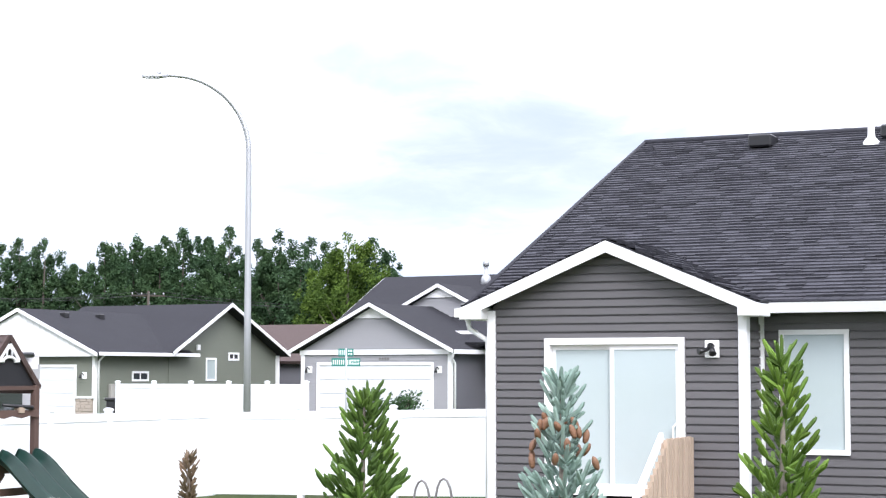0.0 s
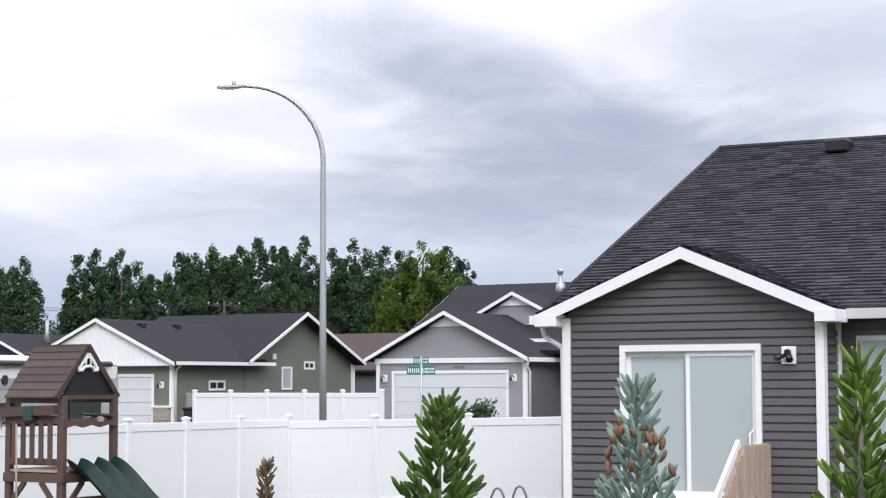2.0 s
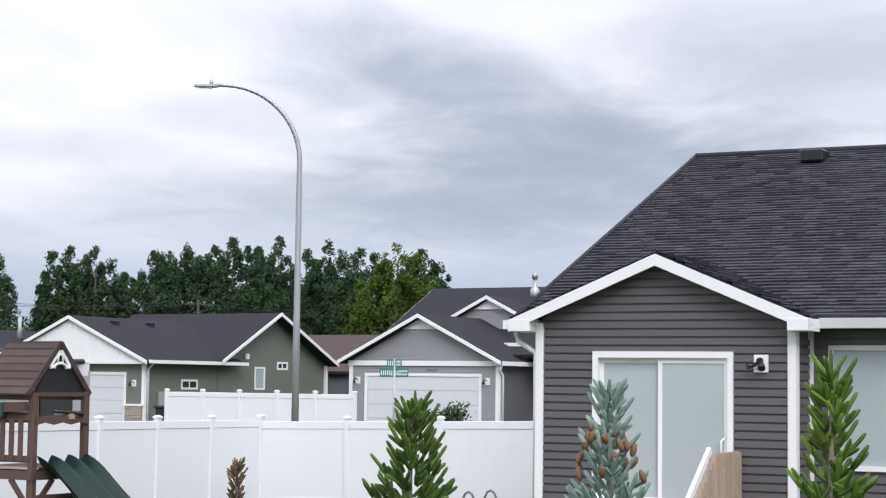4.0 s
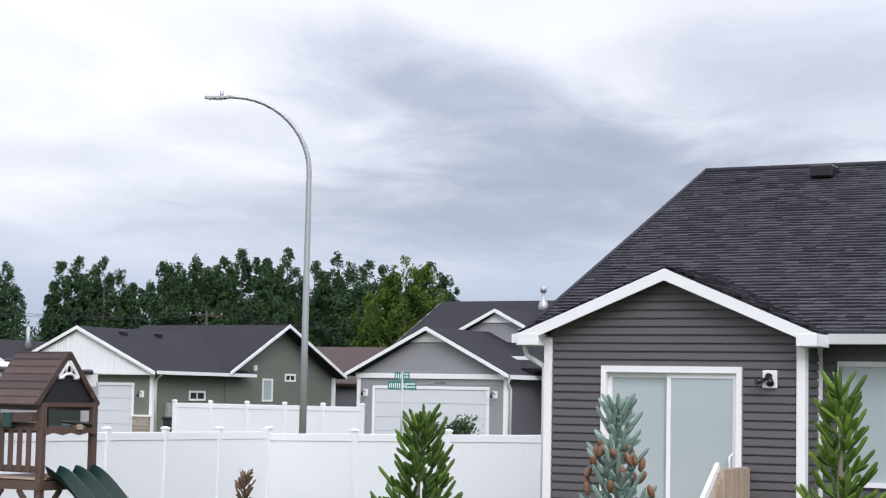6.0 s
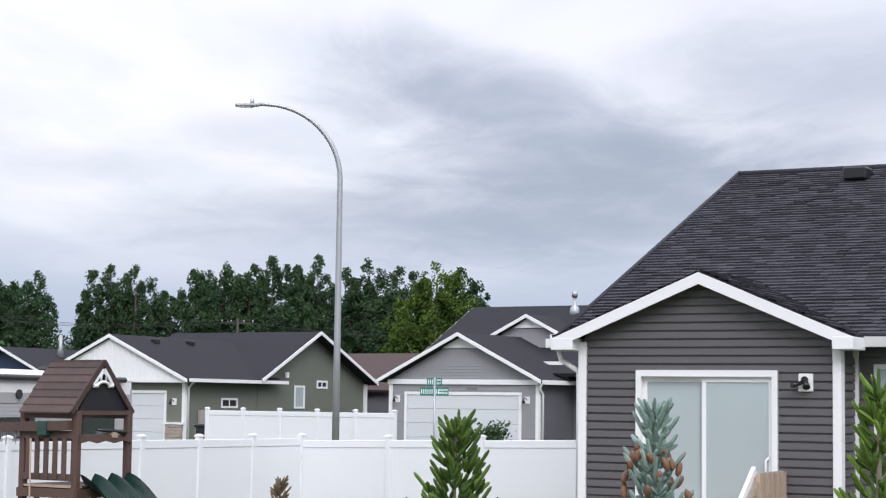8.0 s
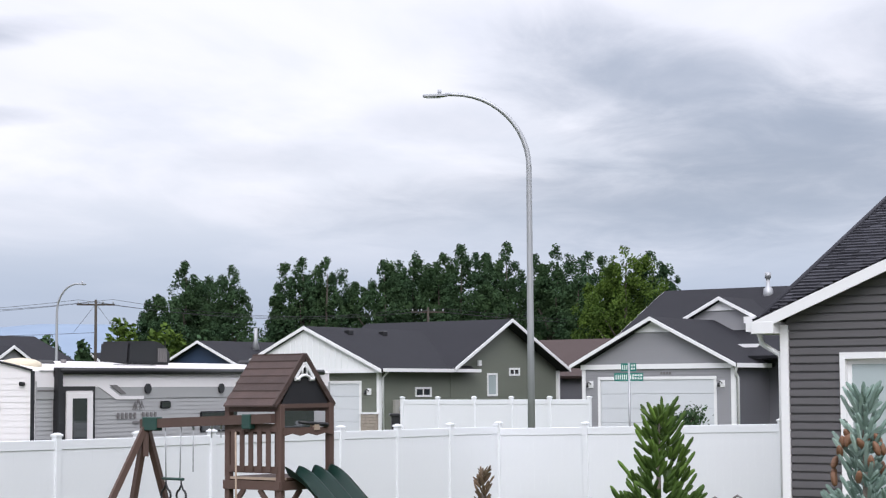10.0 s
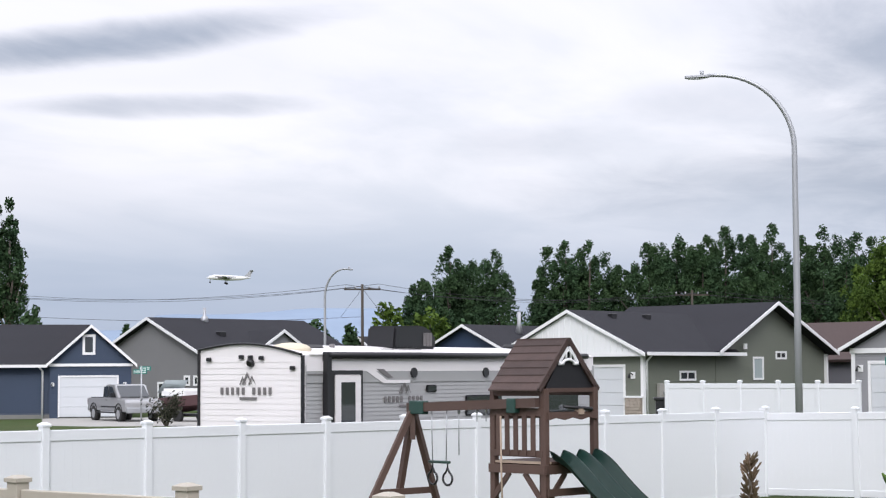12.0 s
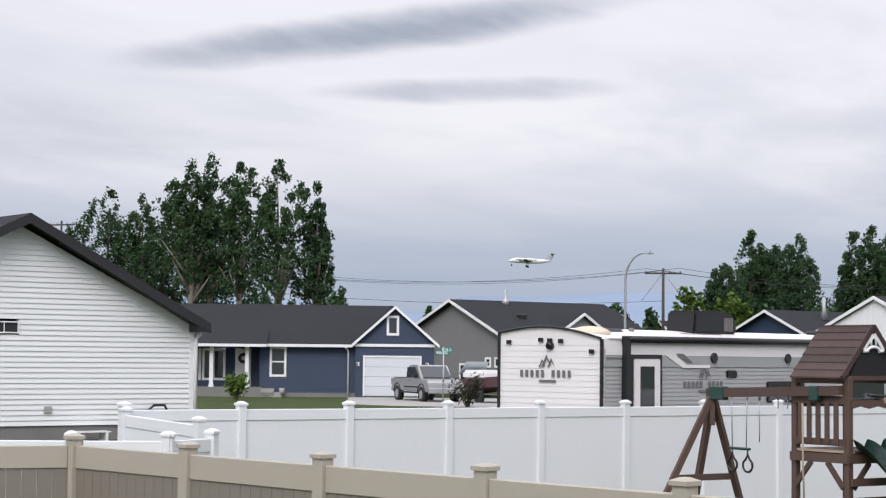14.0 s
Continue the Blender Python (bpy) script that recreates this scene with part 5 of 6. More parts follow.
    timber((0, s + 0.02, 2.34), (s, s + 0.02, 2.34), 0.04, 0.09, "plate")
    # telescope toy
    ts = part("telescope", tube(BM(), [(s + 0.02, s * 0.35, 2.14), (s + 0.10, s * 0.85, 2.09)], [0.022, 0.036], 10), "black", p)
    part("bracket", box(BM(), s + 0.0, s + 0.1, s * 0.6, s * 0.7, 2.02, 2.10), "raw_wood", ts)
    # swing beam
    xe, zb0, zb1 = -1.75, 2.10, 2.20
    part("swing_beam", beam(BM(), (xe - 0.1, -0.08, zb0), (s - 0.05, -0.10, zb1), 0.09, 0.14), "wood", p)
    br = part("beam_bracket", bevelled(box(BM(), xe - 0.02, xe + 0.30, -0.15, -0.01, zb0 - 0.10, zb0 + 0.11), 0.012), "green_plastic", p)
    part("beam_bracket", bevelled(box(BM(), 0.42, 0.60, -0.17, -0.04, zb1 - 0.16, zb1 + 0.06), 0.012), "green_plastic", p)
    # A-frame
    top = (xe, -0.08, zb0 - 0.02)
    for foot in ((xe - 0.35, -1.05, 0.0), (xe - 0.35, 0.95, 0.0), (xe - 0.55, -0.05, 0.0)):
        timber(top, foot, 0.09, 0.09, "leg")
    timber((xe - 0.24, -0.68, 0.78), (xe - 0.24, 0.62, 0.78), 0.04, 0.10, "cross_brace")
    timber((xe, -0.08, 1.6), (xe, -0.08, 2.2), 0.08, 0.1, "post")
    # trapeze with rings
    for x, kind in ((-1.30, 0), (-0.95, 0)):
        z = zb0 + (zb1 - zb0) * (x - xe) / (s - xe)
        ch = BM()
        tube(ch, [(x, -0.09, z - 0.05), (x + (0.02 if x < -1.1 else -0.02), -0.09, 1.28)], 0.010, 5)
        part("chain", ch, "steel", p)
    tz = part("trapeze_bar", tube(BM(), [(-1.36, -0.09, 1.27), (-0.89, -0.09, 1.27)], 0.022, 8), "green_plastic", p)
    for x in (-1.28, -0.94):
        pts = [(x + 0.105 * math.sin(a), -0.09, 1.02 - 0.10 * math.cos(a) + (0.07 if abs(a - math.pi) < 0.3 else 0)) for a in [2 * math.pi * k / 16 for k in range(17)]]
        part("ring", tube(BM(), pts, 0.018, 6), "black", tz)
        part("strap", tube(BM(), [(x, -0.09, 1.26), (x, -0.09, 1.15)], 0.014, 5), "black", tz)
    for x in (-0.68, -0.28, -0.08):
        z = zb0 + (zb1 - zb0) * (x - xe) / (s - xe)
        part("chain", tube(BM(), [(x, -0.09, z - 0.05), (x, -0.09, z - (0.75 if x < -0.5 else 0.25))], 0.009, 5), "steel", p)
        part("hanger", tube(BM(), [(x, -0.09, z - 0.04), (x, -0.09, z - 0.12)], 0.02, 6), "steel", p)
    part("climbing_rope", tube(BM(), [(0.30, -0.16, 2.0), (0.31, -0.16, 1.1), (0.34, -0.16, 0.35)], 0.014, 6), "raw_wood", p)
    # wavy slide going out along +x
    bm = BM()
    n_l, n_w = 26, 28
    rows_v = []
    for i in range(n_l + 1):
        k = i / n_l
        x = s + 0.04 + 1.72 * k
        z = 1.34 - 1.22 * (k ** 1.15) + 0.045 * math.sin(k * 9.0) * (1 - k)
        rows_v.append([])
        for j in range(n_w + 1):
            w = j / n_w
            lift = 0.17 * (0.5 + 0.5 * math.cos(w * 2 * math.pi * 3)) ** 1.5
            rows_v[-1].append(bm.verts.new((x, 0.02 + w * (s - 0.04), z + lift)))
    for i in range(n_l):
        for j in range(n_w):
            bm.faces.new((rows_v[i][j], rows_v[i + 1][j], rows_v[i + 1][j + 1], rows_v[i][j + 1])).smooth = True
    bmesh.ops.solidify(bm, geom=bm.faces[:], thickness=0.03)
    part("slide", bm, "green_plastic", p, "wavy dark green plastic slide")
    for i in range(3):
        timber((s + 0.10, -0.04 + 0.0, 0.35 + i * 0.27), (s + 0.10, s * 0.9, 0.35 + i * 0.27), 0.03, 0.11, "rung")


build_play_set()


# ---------------- plants ----------------
def shoot(verts, faces, a, d, length, r, rnd, needles, nl):
    """A twig closely set with needles; faces go into shared lists."""
    d = d.normalized()
    s = d.orthogonal().normalized()
    t = d.cross(s)
    o = len(verts)
    n = 5
    for k, rr in ((0.0, 0.55), (0.2, 0.9), (0.85, 0.85), (1.0, 0.4)):
        for i in range(n):
            an = 2 * math.pi * i / n
            verts.append(a + d * length * k + (s * math.cos(an) + t * math.sin(an)) * r * rr * 0.62)
    for j in range(3):
        for i in range(n):
            faces.append((o + j * n + i, o + j * n + (i + 1) % n, o + (j + 1) * n + (i + 1) % n, o + (j + 1) * n + i))
    for k in range(needles):
        q = rnd.random()
        an = rnd.uniform(0, 2 * math.pi)
        out = s * math.cos(an) + t * math.sin(an)
        base = a + d * length * q + out * r * 0.3
        tip = base + (out * 1.0 + d * rnd.uniform(0.25, 0.7)).normalized() * nl * (1.1 - 0.45 * q)
        wv = d.cross(out).normalized() * 0.0042
        o = len(verts)
        verts += [base - wv, base + wv, tip]
        faces.append((o, o + 1, o + 2))


def mesh_part(name, verts, faces, mat, parent, label="", kind=""):
    me = bpy.data.meshes.new(name)
    me.from_pydata([tuple(v) for v in verts], [], faces)
    me.materials.append(M[mat])
    ob = new(name, me)
    ob.parent = parent
    return tagged(ob, label, kind=kind)


def conifer(x, y, height, radius, mat, label, seed, leader=0.28, shape=0.9, sparse=1.0, size=1.0, name="conifer", lean=0.0):
    rnd = random.Random(seed)
    c = thing(name, pose(x, y, ground_z(x, y), 0, 0, rnd.uniform(0, 360)), label, "tree")
    part("trunk", tube(BM(), [(0, 0, -0.1), (0, 0, height * 0.5), (lean * 0.3, 0, height * 0.85), (lean, 0, height - 0.02)], [0.055, 0.035, 0.016, 0.006], 8), "bark", c)
    verts, faces = [], []
    z = height * 0.16
    turn = 0.0
    while z < height - leader * 0.9:
        k = (z - height * 0.16) / (height * 0.84)
        reach = radius * (1 - k) ** shape + 0.05
        nb = max(4, int((5 + 4 * (1 - k)) * sparse))
        turn += 1.1
        for i in range(nb):
            an = turn + 2 * math.pi * (i + rnd.uniform(-0.3, 0.3)) / nb
            rch = reach * rnd.uniform(0.6, 1.12)
            rise = rnd.uniform(0.2, 0.6) + 0.6 * k
            d = Vector((math.cos(an), math.sin(an), rise)).normalized()
            root = Vector((lean * k, 0, z + rnd.uniform(-0.05, 0.05)))
            # finger-like side shoots along the bough, all turned upwards
            m = max(1, int(rch / (0.135 * size)))
            for j in range(m):
                q = (j + 0.55) / m
                pnt = root + d * rch * q - Vector((0, 0, 0.12 * rch * q * (1 - q)))
                for sgn in (-1, 1):
                    if rnd.random() < 0.12:
                        continue
                    side = d.cross(Vector((0, 0, 1))).normalized() * sgn
                    dd = (d * rnd.uniform(0.6, 1.0) + side * rnd.uniform(0.3, 1.1) + Vector((0, 0, rnd.uniform(0.0, 0.9))))
                    shoot(verts, faces, pnt, dd, rnd.uniform(0.13, 0.25) * size, 0.041 * size, rnd, 40, 0.017 * size)
            shoot(verts, faces, root + d * rch * 0.8, d + Vector((0, 0, rnd.uniform(0.3, 0.8))), rnd.uniform(0.18, 0.30) * size, 0.040 * size, rnd, 46, 0.018 * size)
        z += 0.112 * size
    # leader and its candles
    shoot(verts, faces, Vector((lean, 0, height - leader)), Vector((0.12 * lean, 0, 1)), leader, 0.034 * size, rnd, 80, 0.020 * size)
    for i in range(10):
        an = rnd.uniform(0, 2 * math.pi)
        shoot(verts, faces, Vector((lean, 0, height - leader * rnd.uniform(0.7, 1.6))), Vector((math.cos(an), math.sin(an), rnd.uniform(0.7, 1.6))), rnd.uniform(0.16, 0.26) * size, 0.032 * size, rnd, 34, 0.022 * size)
    mesh_part("foliage", verts, faces, mat, c)
    return c


conifer(0.03, 20.0, 2.60, 0.72, "conifer_needle", "young green fir with upright candle-like shoots", 11, leader=0.30, shape=1.1, sparse=0.9, lean=-0.05)
conifer(3.86, 16.6, 2.96, 0.50, "bright_needle", "slender bright green fir beside the charcoal house", 12, leader=0.30, shape=0.95, sparse=0.75)
blue = conifer(1.98, 17.9, 2.70, 0.60, "blue_needle", "blue spruce hung with brown cones", 13, leader=0.22, shape=1.2, sparse=0.75, size=1.0)


def add_cones(tree):
    rnd = random.Random(4)
    for i in range(24):
        an = rnd.uniform(0, 2 * math.pi)
        z = rnd.choice((2.18, 2.12, 2.05, 1.95, 1.86, 1.78)) + rnd.uniform(-0.04, 0.04)
        r = rnd.uniform(0.12, 0.20) + (2.2 - z) * 0.38
        bm = lathe(BM(), [(0.007, -0.075), (0.024, -0.06), (0.034, -0.015), (0.032, 0.025), (0.020, 0.055), (0.006, 0.07)], 8)
        part("cone", bm, "cone", tree, m=pose(r * math.cos(an), r * math.sin(an), z, rnd.uniform(-35, 35), rnd.uniform(-35, 35), 0))


add_cones(blue)
conifer(-2.04, 22.0, 1.78, 0.03, "dead_needle", "small stunted spruce with dry brown needles", 14, leader=0.10, shape=0.25, sparse=0.75, size=0.55)


def tuft_tree(x, y, height, radius, mat, label, seed, base=0.12, columnar=True, n=2600, leaf=0.34, trunk_show=0.0, group="", z_base=None, gaps=0.0, limbs=9):
    """A tree with trunk, limbs and a crown of many small leaf tufts."""
    rnd = random.Random(seed)
    z0 = ground_z(x, y) if z_base is None else z_base
    t = thing("tree", pose(x, y, z0, 0, 0, rnd.uniform(0, 360)), label, "tree", group)
    lb = BM()
    tube(lb, [(0, 0, -0.3), (0.1, 0, height * 0.4), (0, 0.1, height * 0.9)], [height * 0.022, height * 0.013, 0.03], 7)
    tips = []
    for i in range(limbs):
        an = rnd.uniform(0, 2 * math.pi)
        zz = height * rnd.uniform(max(base, 0.15), 0.5)
        rr = radius * rnd.uniform(0.45, 0.85)
        up = height * rnd.uniform(0.12, 0.24)
        p1 = Vector((rr * math.cos(an) * 0.5, rr * math.sin(an) * 0.5, zz + up * 0.5))
        p2 = Vector((rr * math.cos(an), rr * math.sin(an), zz + up))
        tube(lb, [(0.05, 0, zz), p1, p2], [height * 0.009, height * 0.006, 0.02], 5)
        tips.append(p2)
    part("trunk", lb, "dark_bark" if limbs < 12 else "bark", t)
    verts, faces = [], []
    # the crown is built of several rising spires
    spires = []
    m = 6 if columnar else 9
    for i in range(m):
        an = 2 * math.pi * i / m + rnd.uniform(-0.4, 0.4)
        rr = radius * (0.0 if i == 0 else rnd.uniform(0.3, 0.62))
        spires.append((rr * math.cos(an), rr * math.sin(an), height * (1.0 if i == 0 else rnd.uniform(0.74, 0.98)), radius * rnd.uniform(0.42, 0.6), height * (base + rnd.uniform(0, 0.2))))
    clumps = []
    for sx, sy, top, sr, bot in spires:
        for j in range(46 if columnar else 24):
            k = rnd.random() ** 0.8
            z = bot + (top - bot) * k
            if columnar:
                prof = sr * (min(1, 0.45 + k * 4) * (1 - k ** 2.6) ** 0.7 + 0.06)
            else:
                prof = sr * 1.5 * math.sqrt(max(0.03, 1 - (2 * k - 0.95) ** 2))
            an = rnd.uniform(0, 2 * math.pi)
            q = prof * rnd.uniform(0.35, 1.05)
            if rnd.random() < gaps:
                continue
            clumps.append((sx + q * math.cos(an), sy + q * math.sin(an), z, rnd.uniform(0.4, 0.8) * (0.42 + sr * 0.40) * (1.15 - 0.6 * k)))
        clumps.append((sx, sy, top - 0.35, 0.42))
    per = max(8, n // len(clumps))
    for cx, cy, cz, cr in clumps:
        for j in range(per):
            v = Vector((rnd.gauss(0, 1), rnd.gauss(0, 1), rnd.gauss(0, 1)))
            v = v.normalized() * cr * rnd.random() ** 0.4
            c = Vector((cx, cy, cz)) + Vector((v.x, v.y, v.z * 1.25))
            nrm = Vector((rnd.gauss(0, 1), rnd.gauss(0, 1), rnd.gauss(0.4, 1))).normalized()
            s = nrm.orthogonal().normalized() * leaf * rnd.uniform(0.35, 0.75)
            w = nrm.cross(s) * rnd.uniform(0.5, 0.9)
            o = len(verts)
            verts += [c - s, c - w * 0.8 + s * 0.1, c + s, c + w * 0.8 - s * 0.1]
            faces.append((o, o + 1, o + 2, o + 3))
    mesh_part("crown", verts, faces, mat, t)
    return t


def polar(az, r):
    a = radians(az)
    return -math.sin(a) * r, math.cos(a) * r


TREE_ROW = [  # degrees left, distance, height as tangent of elevation, crown half width
    (15.2, 142, 0.051, 1.5), (14.3, 150, 0.0685, 2.5), (13.6, 154, 0.060, 2.0), (12.9, 149, 0.0655, 2.2), (11.4, 151, 0.0575, 1.4), (10.7, 150, 0.070, 2.1),
    (9.95, 148, 0.0715, 2.0), (9.07, 152, 0.0575, 1.3), (8.1, 146, 0.0702, 2.2), (7.2, 151, 0.072, 2.3), (6.45, 147, 0.068, 2.0), (5.75, 150, 0.0773, 2.3),
    (4.95, 146, 0.072, 2.0), (4.3, 150, 0.0787, 2.3), (3.4, 153, 0.0727, 1.9), (2.75, 150, 0.0765, 2.0), (2.1, 146, 0.064, 1.7), (1.7, 152, 0.0735, 2.3),
    (7.7, 160, 0.062, 2.2), (6.1, 161, 0.064, 2.4), (4.6, 163, 0.066, 2.3), (3.1, 162, 0.064, 2.3), (10.3, 160, 0.056, 2.2), (13.9, 160, 0.048, 2.0),
]
for i, (az_d, r, el_t, hw) in enumerate(TREE_ROW):
    tx, ty = polar(az_d, r)
    tuft_tree(tx, ty, 2.57 + el_t * r - 0.33, hw * 1.25, "poplar", "tall dark green poplar in a distant row", 100 + i, base=0.04, n=17000, leaf=0.20, group="distant poplar row")
for i, (az_d, r, el_t, hw) in enumerate(((0.62, 138, 0.0765, 2.6), (-0.25, 141, 0.0725, 2.3), (1.25, 141, 0.062, 1.9), (0.1, 146, 0.066, 2.4))):
    tx, ty = polar(az_d, r)
    tuft_tree(tx, ty, 2.57 + el_t * r - 0.33, hw * 1.2, "yellowish" if i in (0, 2) else "poplar", "broad yellow-green tree at the end of the row" if i in (0, 2) else "dark green tree at the end of the poplar row", 140 + i, base=0.06, columnar=False, n=18000, leaf=0.20)
# the tall cottonwoods behind the blue house, with bare pale limbs showing
for i, (az_d, r, el_t, hw, gp) in enumerate(((35.2, 150, 0.070, 2.2, 0.0), (34.3, 152, 0.087, 2.4, 0.0), (33.3, 150, 0.084, 2.4, 0.0), (32.6, 152, 0.081, 2.2, 0.0), (31.8, 137, 0.105, 2.3, 0.2), (31.2, 139, 0.107, 2.2, 0.2), (30.3, 136, 0.103, 2.0, 0.3), (29.1, 135, 0.1055, 2.2, 0.35), (27.9, 136, 0.093, 1.5, 0.42), (33.0, 158, 0.060, 2.6, 0.0), (31.4, 160, 0.050, 2.6, 0.0), (29.9, 161, 0.036, 2.6, 0.0), (28.6, 160, 0.028, 2.2, 0.0))):
    tx, ty = polar(az_d, r)
    tuft_tree(tx, ty, 2.57 + el_t * r - 0.33, hw * 1.15, "poplar", "tall cottonwood with pale bare limbs below a ragged crown" if gp else "dense dark green tree behind the blue house", 160 + i, base=0.34 if gp else 0.06, n=9000, leaf=0.23, gaps=gp, limbs=14 if gp else 9)
# small trees near the poles
for i, (az_d, r, el_t, hw, mt, col) in enumerate(((27.11, 118, 0.0360, 0.9, "poplar", True), (24.35, 150, 0.0260, 0.5, "poplar", True), (18.47, 135, 0.0290, 1.6, "poplar", False), (17.48, 137, 0.0260, 0.8, "poplar", True), (16.19, 132, 0.0390, 1.1, "yellowish", False), (14.91, 138, 0.0350, 2.0, "yellowish", False), (19.26, 126, 0.0155, 1.1, "yellowish", False), (13.82, 140, 0.0290, 2.0, "poplar", False), (12.24, 142, 0.0290, 2.2, "poplar", False))):
    tx, ty = polar(az_d, r)
    tuft_tree(tx, ty, 2.57 + el_t * r - 0.33, hw, mt, "small green tree between far houses", 200 + i, base=0.15, columnar=col, n=1300, leaf=0.34, gaps=0.35 if i == 4 else 0.0)


# ---------------- vehicles and the aeroplane ----------------
def build_pickup():
    """Local x runs from the tailgate to the nose."""
    p = thing("pickup_truck", pose(-39.45, 84.7, 0.34, 0, 0, -45) @ Matrix.Scale(0.95, 4), "silver crew-cab pickup truck parked on the drive", "pickup truck")
    Wd = 1.95
    body = BM()
    prof = [(0.0, 0.55), (0.0, 1.18), (1.95, 1.20), (4.05, 1.20), (5.35, 1.10), (5.55, 0.95), (5.55, 0.5)]
    slab(body, [(x, -Wd / 2, z) for x, z in prof], (0, Wd, 0))
    part("body", bevelled(body, 0.04, 2), "paint_silver", p)
    cab = BM()
    slab(cab, [(1.95, -0.88, 1.18), (2.15, -0.80, 1.82), (2.5, -0.80, 1.88), (3.5, -0.80, 1.86), (4.3, -0.88, 1.18)], (0, 1.68, 0))
    c = part("cab", bevelled(cab, 0.04, 2), "paint_silver", p)
    for a in ([(2.12, 1.24), (2.27, 1.76), (2.86, 1.78), (2.86, 1.24)], [(2.96, 1.24), (2.96, 1.78), (3.45, 1.76), (3.92, 1.24)]):
        part("side_window", slab(BM(), [(x, -0.895, z) for x, z in a], (0, -0.012, 0)), "glass", c)
    part("windscreen", slab(BM(), [(3.60, -0.72, 1.80), (4.28, -0.76, 1.24), (4.28, 0.76, 1.24), (3.60, 0.72, 1.80)], (0.02, 0, 0.015)), "glass", c)
    part("load_bed", box(BM(), 0.08, 1.88, -0.82, 0.82, 1.16, 1.22), "black", p)
    for x in (0.92, 4.55):
        for y in (-1.0, 0.74):
            w = part("wheel", tube(BM(), [(x, y, 0.38), (x, y + 0.26, 0.38)], 0.40, 20), "rubber", p)
            part("rim", tube(BM(), [(x, y - 0.012, 0.38), (x, y + 0.27, 0.38)], 0.23, 12), "steel", w)
            if y < 0:
                part("wheel_arch", tube(BM(), [(x + 0.5 * math.cos(a * math.pi / 10), -0.985, 0.45 + 0.47 * math.sin(a * math.pi / 10)) for a in range(11)], 0.035, 6), "black", p)
    part("bumper", bevelled(box(BM(), -0.12, 0.02, -0.95, 0.95, 0.5, 0.72), 0.03), "steel", p)
    part("bumper", bevelled(box(BM(), 5.5, 5.68, -0.95, 0.95, 0.45, 0.72), 0.03), "steel", p)
    part("running_board", box(BM(), 1.5, 4.0, -1.02, -0.88, 0.42, 0.5), "black", p)
    part("mirror", bevelled(box(BM(), 3.72, 3.86, -1.12, -0.92, 1.22, 1.46), 0.02), "black", p)
    part("tail_lamp", box(BM(), -0.012, 0.06, -0.985, -0.80, 0.85, 1.14), "plum", p)
    part("door_handle", box(BM(), 2.72, 2.88, -0.995, -0.97, 1.06, 1.1), "black", p)
    part("door_moulding", box(BM(), 2.0, 4.1, -0.99, -0.97, 0.72, 0.78), "black", p)


build_pickup()


def build_boat():
    b = thing("boat", pose(-35.0, 82.6, 0.30, 0, 0, -29), "white boat with a dark hull on a trailer beside the pickup", "boat")
    rings_h = BM()
    secs = []
    for k in range(9):
        q = k / 8
        w = 0.85 * (1 - q ** 3)
        secs.append([(q * 3.6, -w - 0.02, 1.15 + 0.25 * q), (q * 3.6, -w * 0.8, 0.7 + 0.2 * q), (q * 3.6, 0, 0.45 + 0.5 * q * q), (q * 3.6, w * 0.8, 0.7 + 0.2 * q), (q * 3.6, w + 0.02, 1.15 + 0.25 * q)])
    vs = [[rings_h.verts.new(p) for p in s] for s in secs]
    for a, c in zip(vs, vs[1:]):
        for i in range(4):
            rings_h.faces.new((a[i], c[i], c[i + 1], a[i + 1]))
        rings_h.faces.new((a[4], c[4], c[0], a[0]))
    rings_h.faces.new(vs[0])
    part("hull", rings_h, "plum", b, "dark plum hull")
    part("deck_cover", bevelled(box(BM(), 0.1, 1.9, -0.8, 0.8, 1.15, 1.62), 0.12, 2), "lamp_white", b)
    part("windscreen", slab(BM(), [(-0.2, -0.75, 1.4), (0.35, -0.7, 2.0), (0.35, 0.7, 2.0), (-0.2, 0.75, 1.4)], (0.03, 0, 0.02)), "blind", b)
    part("trailer_frame", box(BM(), -0.5, 4.2, -0.5, 0.5, 0.3, 0.42), "black", b)
    for y in (-0.8, 0.6):
        part("wheel", tube(BM(), [(1.4, y, 0.3), (1.4, y + 0.18, 0.3)], 0.3, 14), "rubber", b)


build_boat()


def build_bush(x, y, z0, h, r, mat, label, seed, n=900, leaf=0.1):
    rnd = random.Random(seed)
    t = thing("shrub", pose(x, y, z0), label, "shrub")
    st, verts, faces = BM(), [], []
    for i in range(16):
        an = rnd.uniform(0, 2 * math.pi)
        d = Vector((math.cos(an) * rnd.uniform(0.3, 1.0) * r, math.sin(an) * rnd.uniform(0.3, 1.0) * r, h * rnd.uniform(0.6, 1.0)))
        tube(st, [(0, 0, -0.05), d * 0.5 + Vector((0, 0, h * 0.08)), d], [0.03, 0.018, 0.006], 5)
        for k in range(n // 16):
            c = d * rnd.uniform(0.35, 1.05) + Vector((rnd.gauss(0, 0.10), rnd.gauss(0, 0.10), rnd.gauss(0, 0.08))) * h
            nrm = Vector((rnd.gauss(0, 1), rnd.gauss(0, 1), rnd.gauss(0, 1))).normalized()
            s = nrm.orthogonal().normalized() * leaf * rnd.uniform(0.4, 0.9)
            w = nrm.cross(s) * 0.5
            o = len(verts)
            verts += [c - s, c - w, c + s, c + w]
            faces.append((o, o + 1, o + 2, o + 3))
    part("stems", st, "bark", t)
    mesh_part("leaves", verts, faces, mat, t)


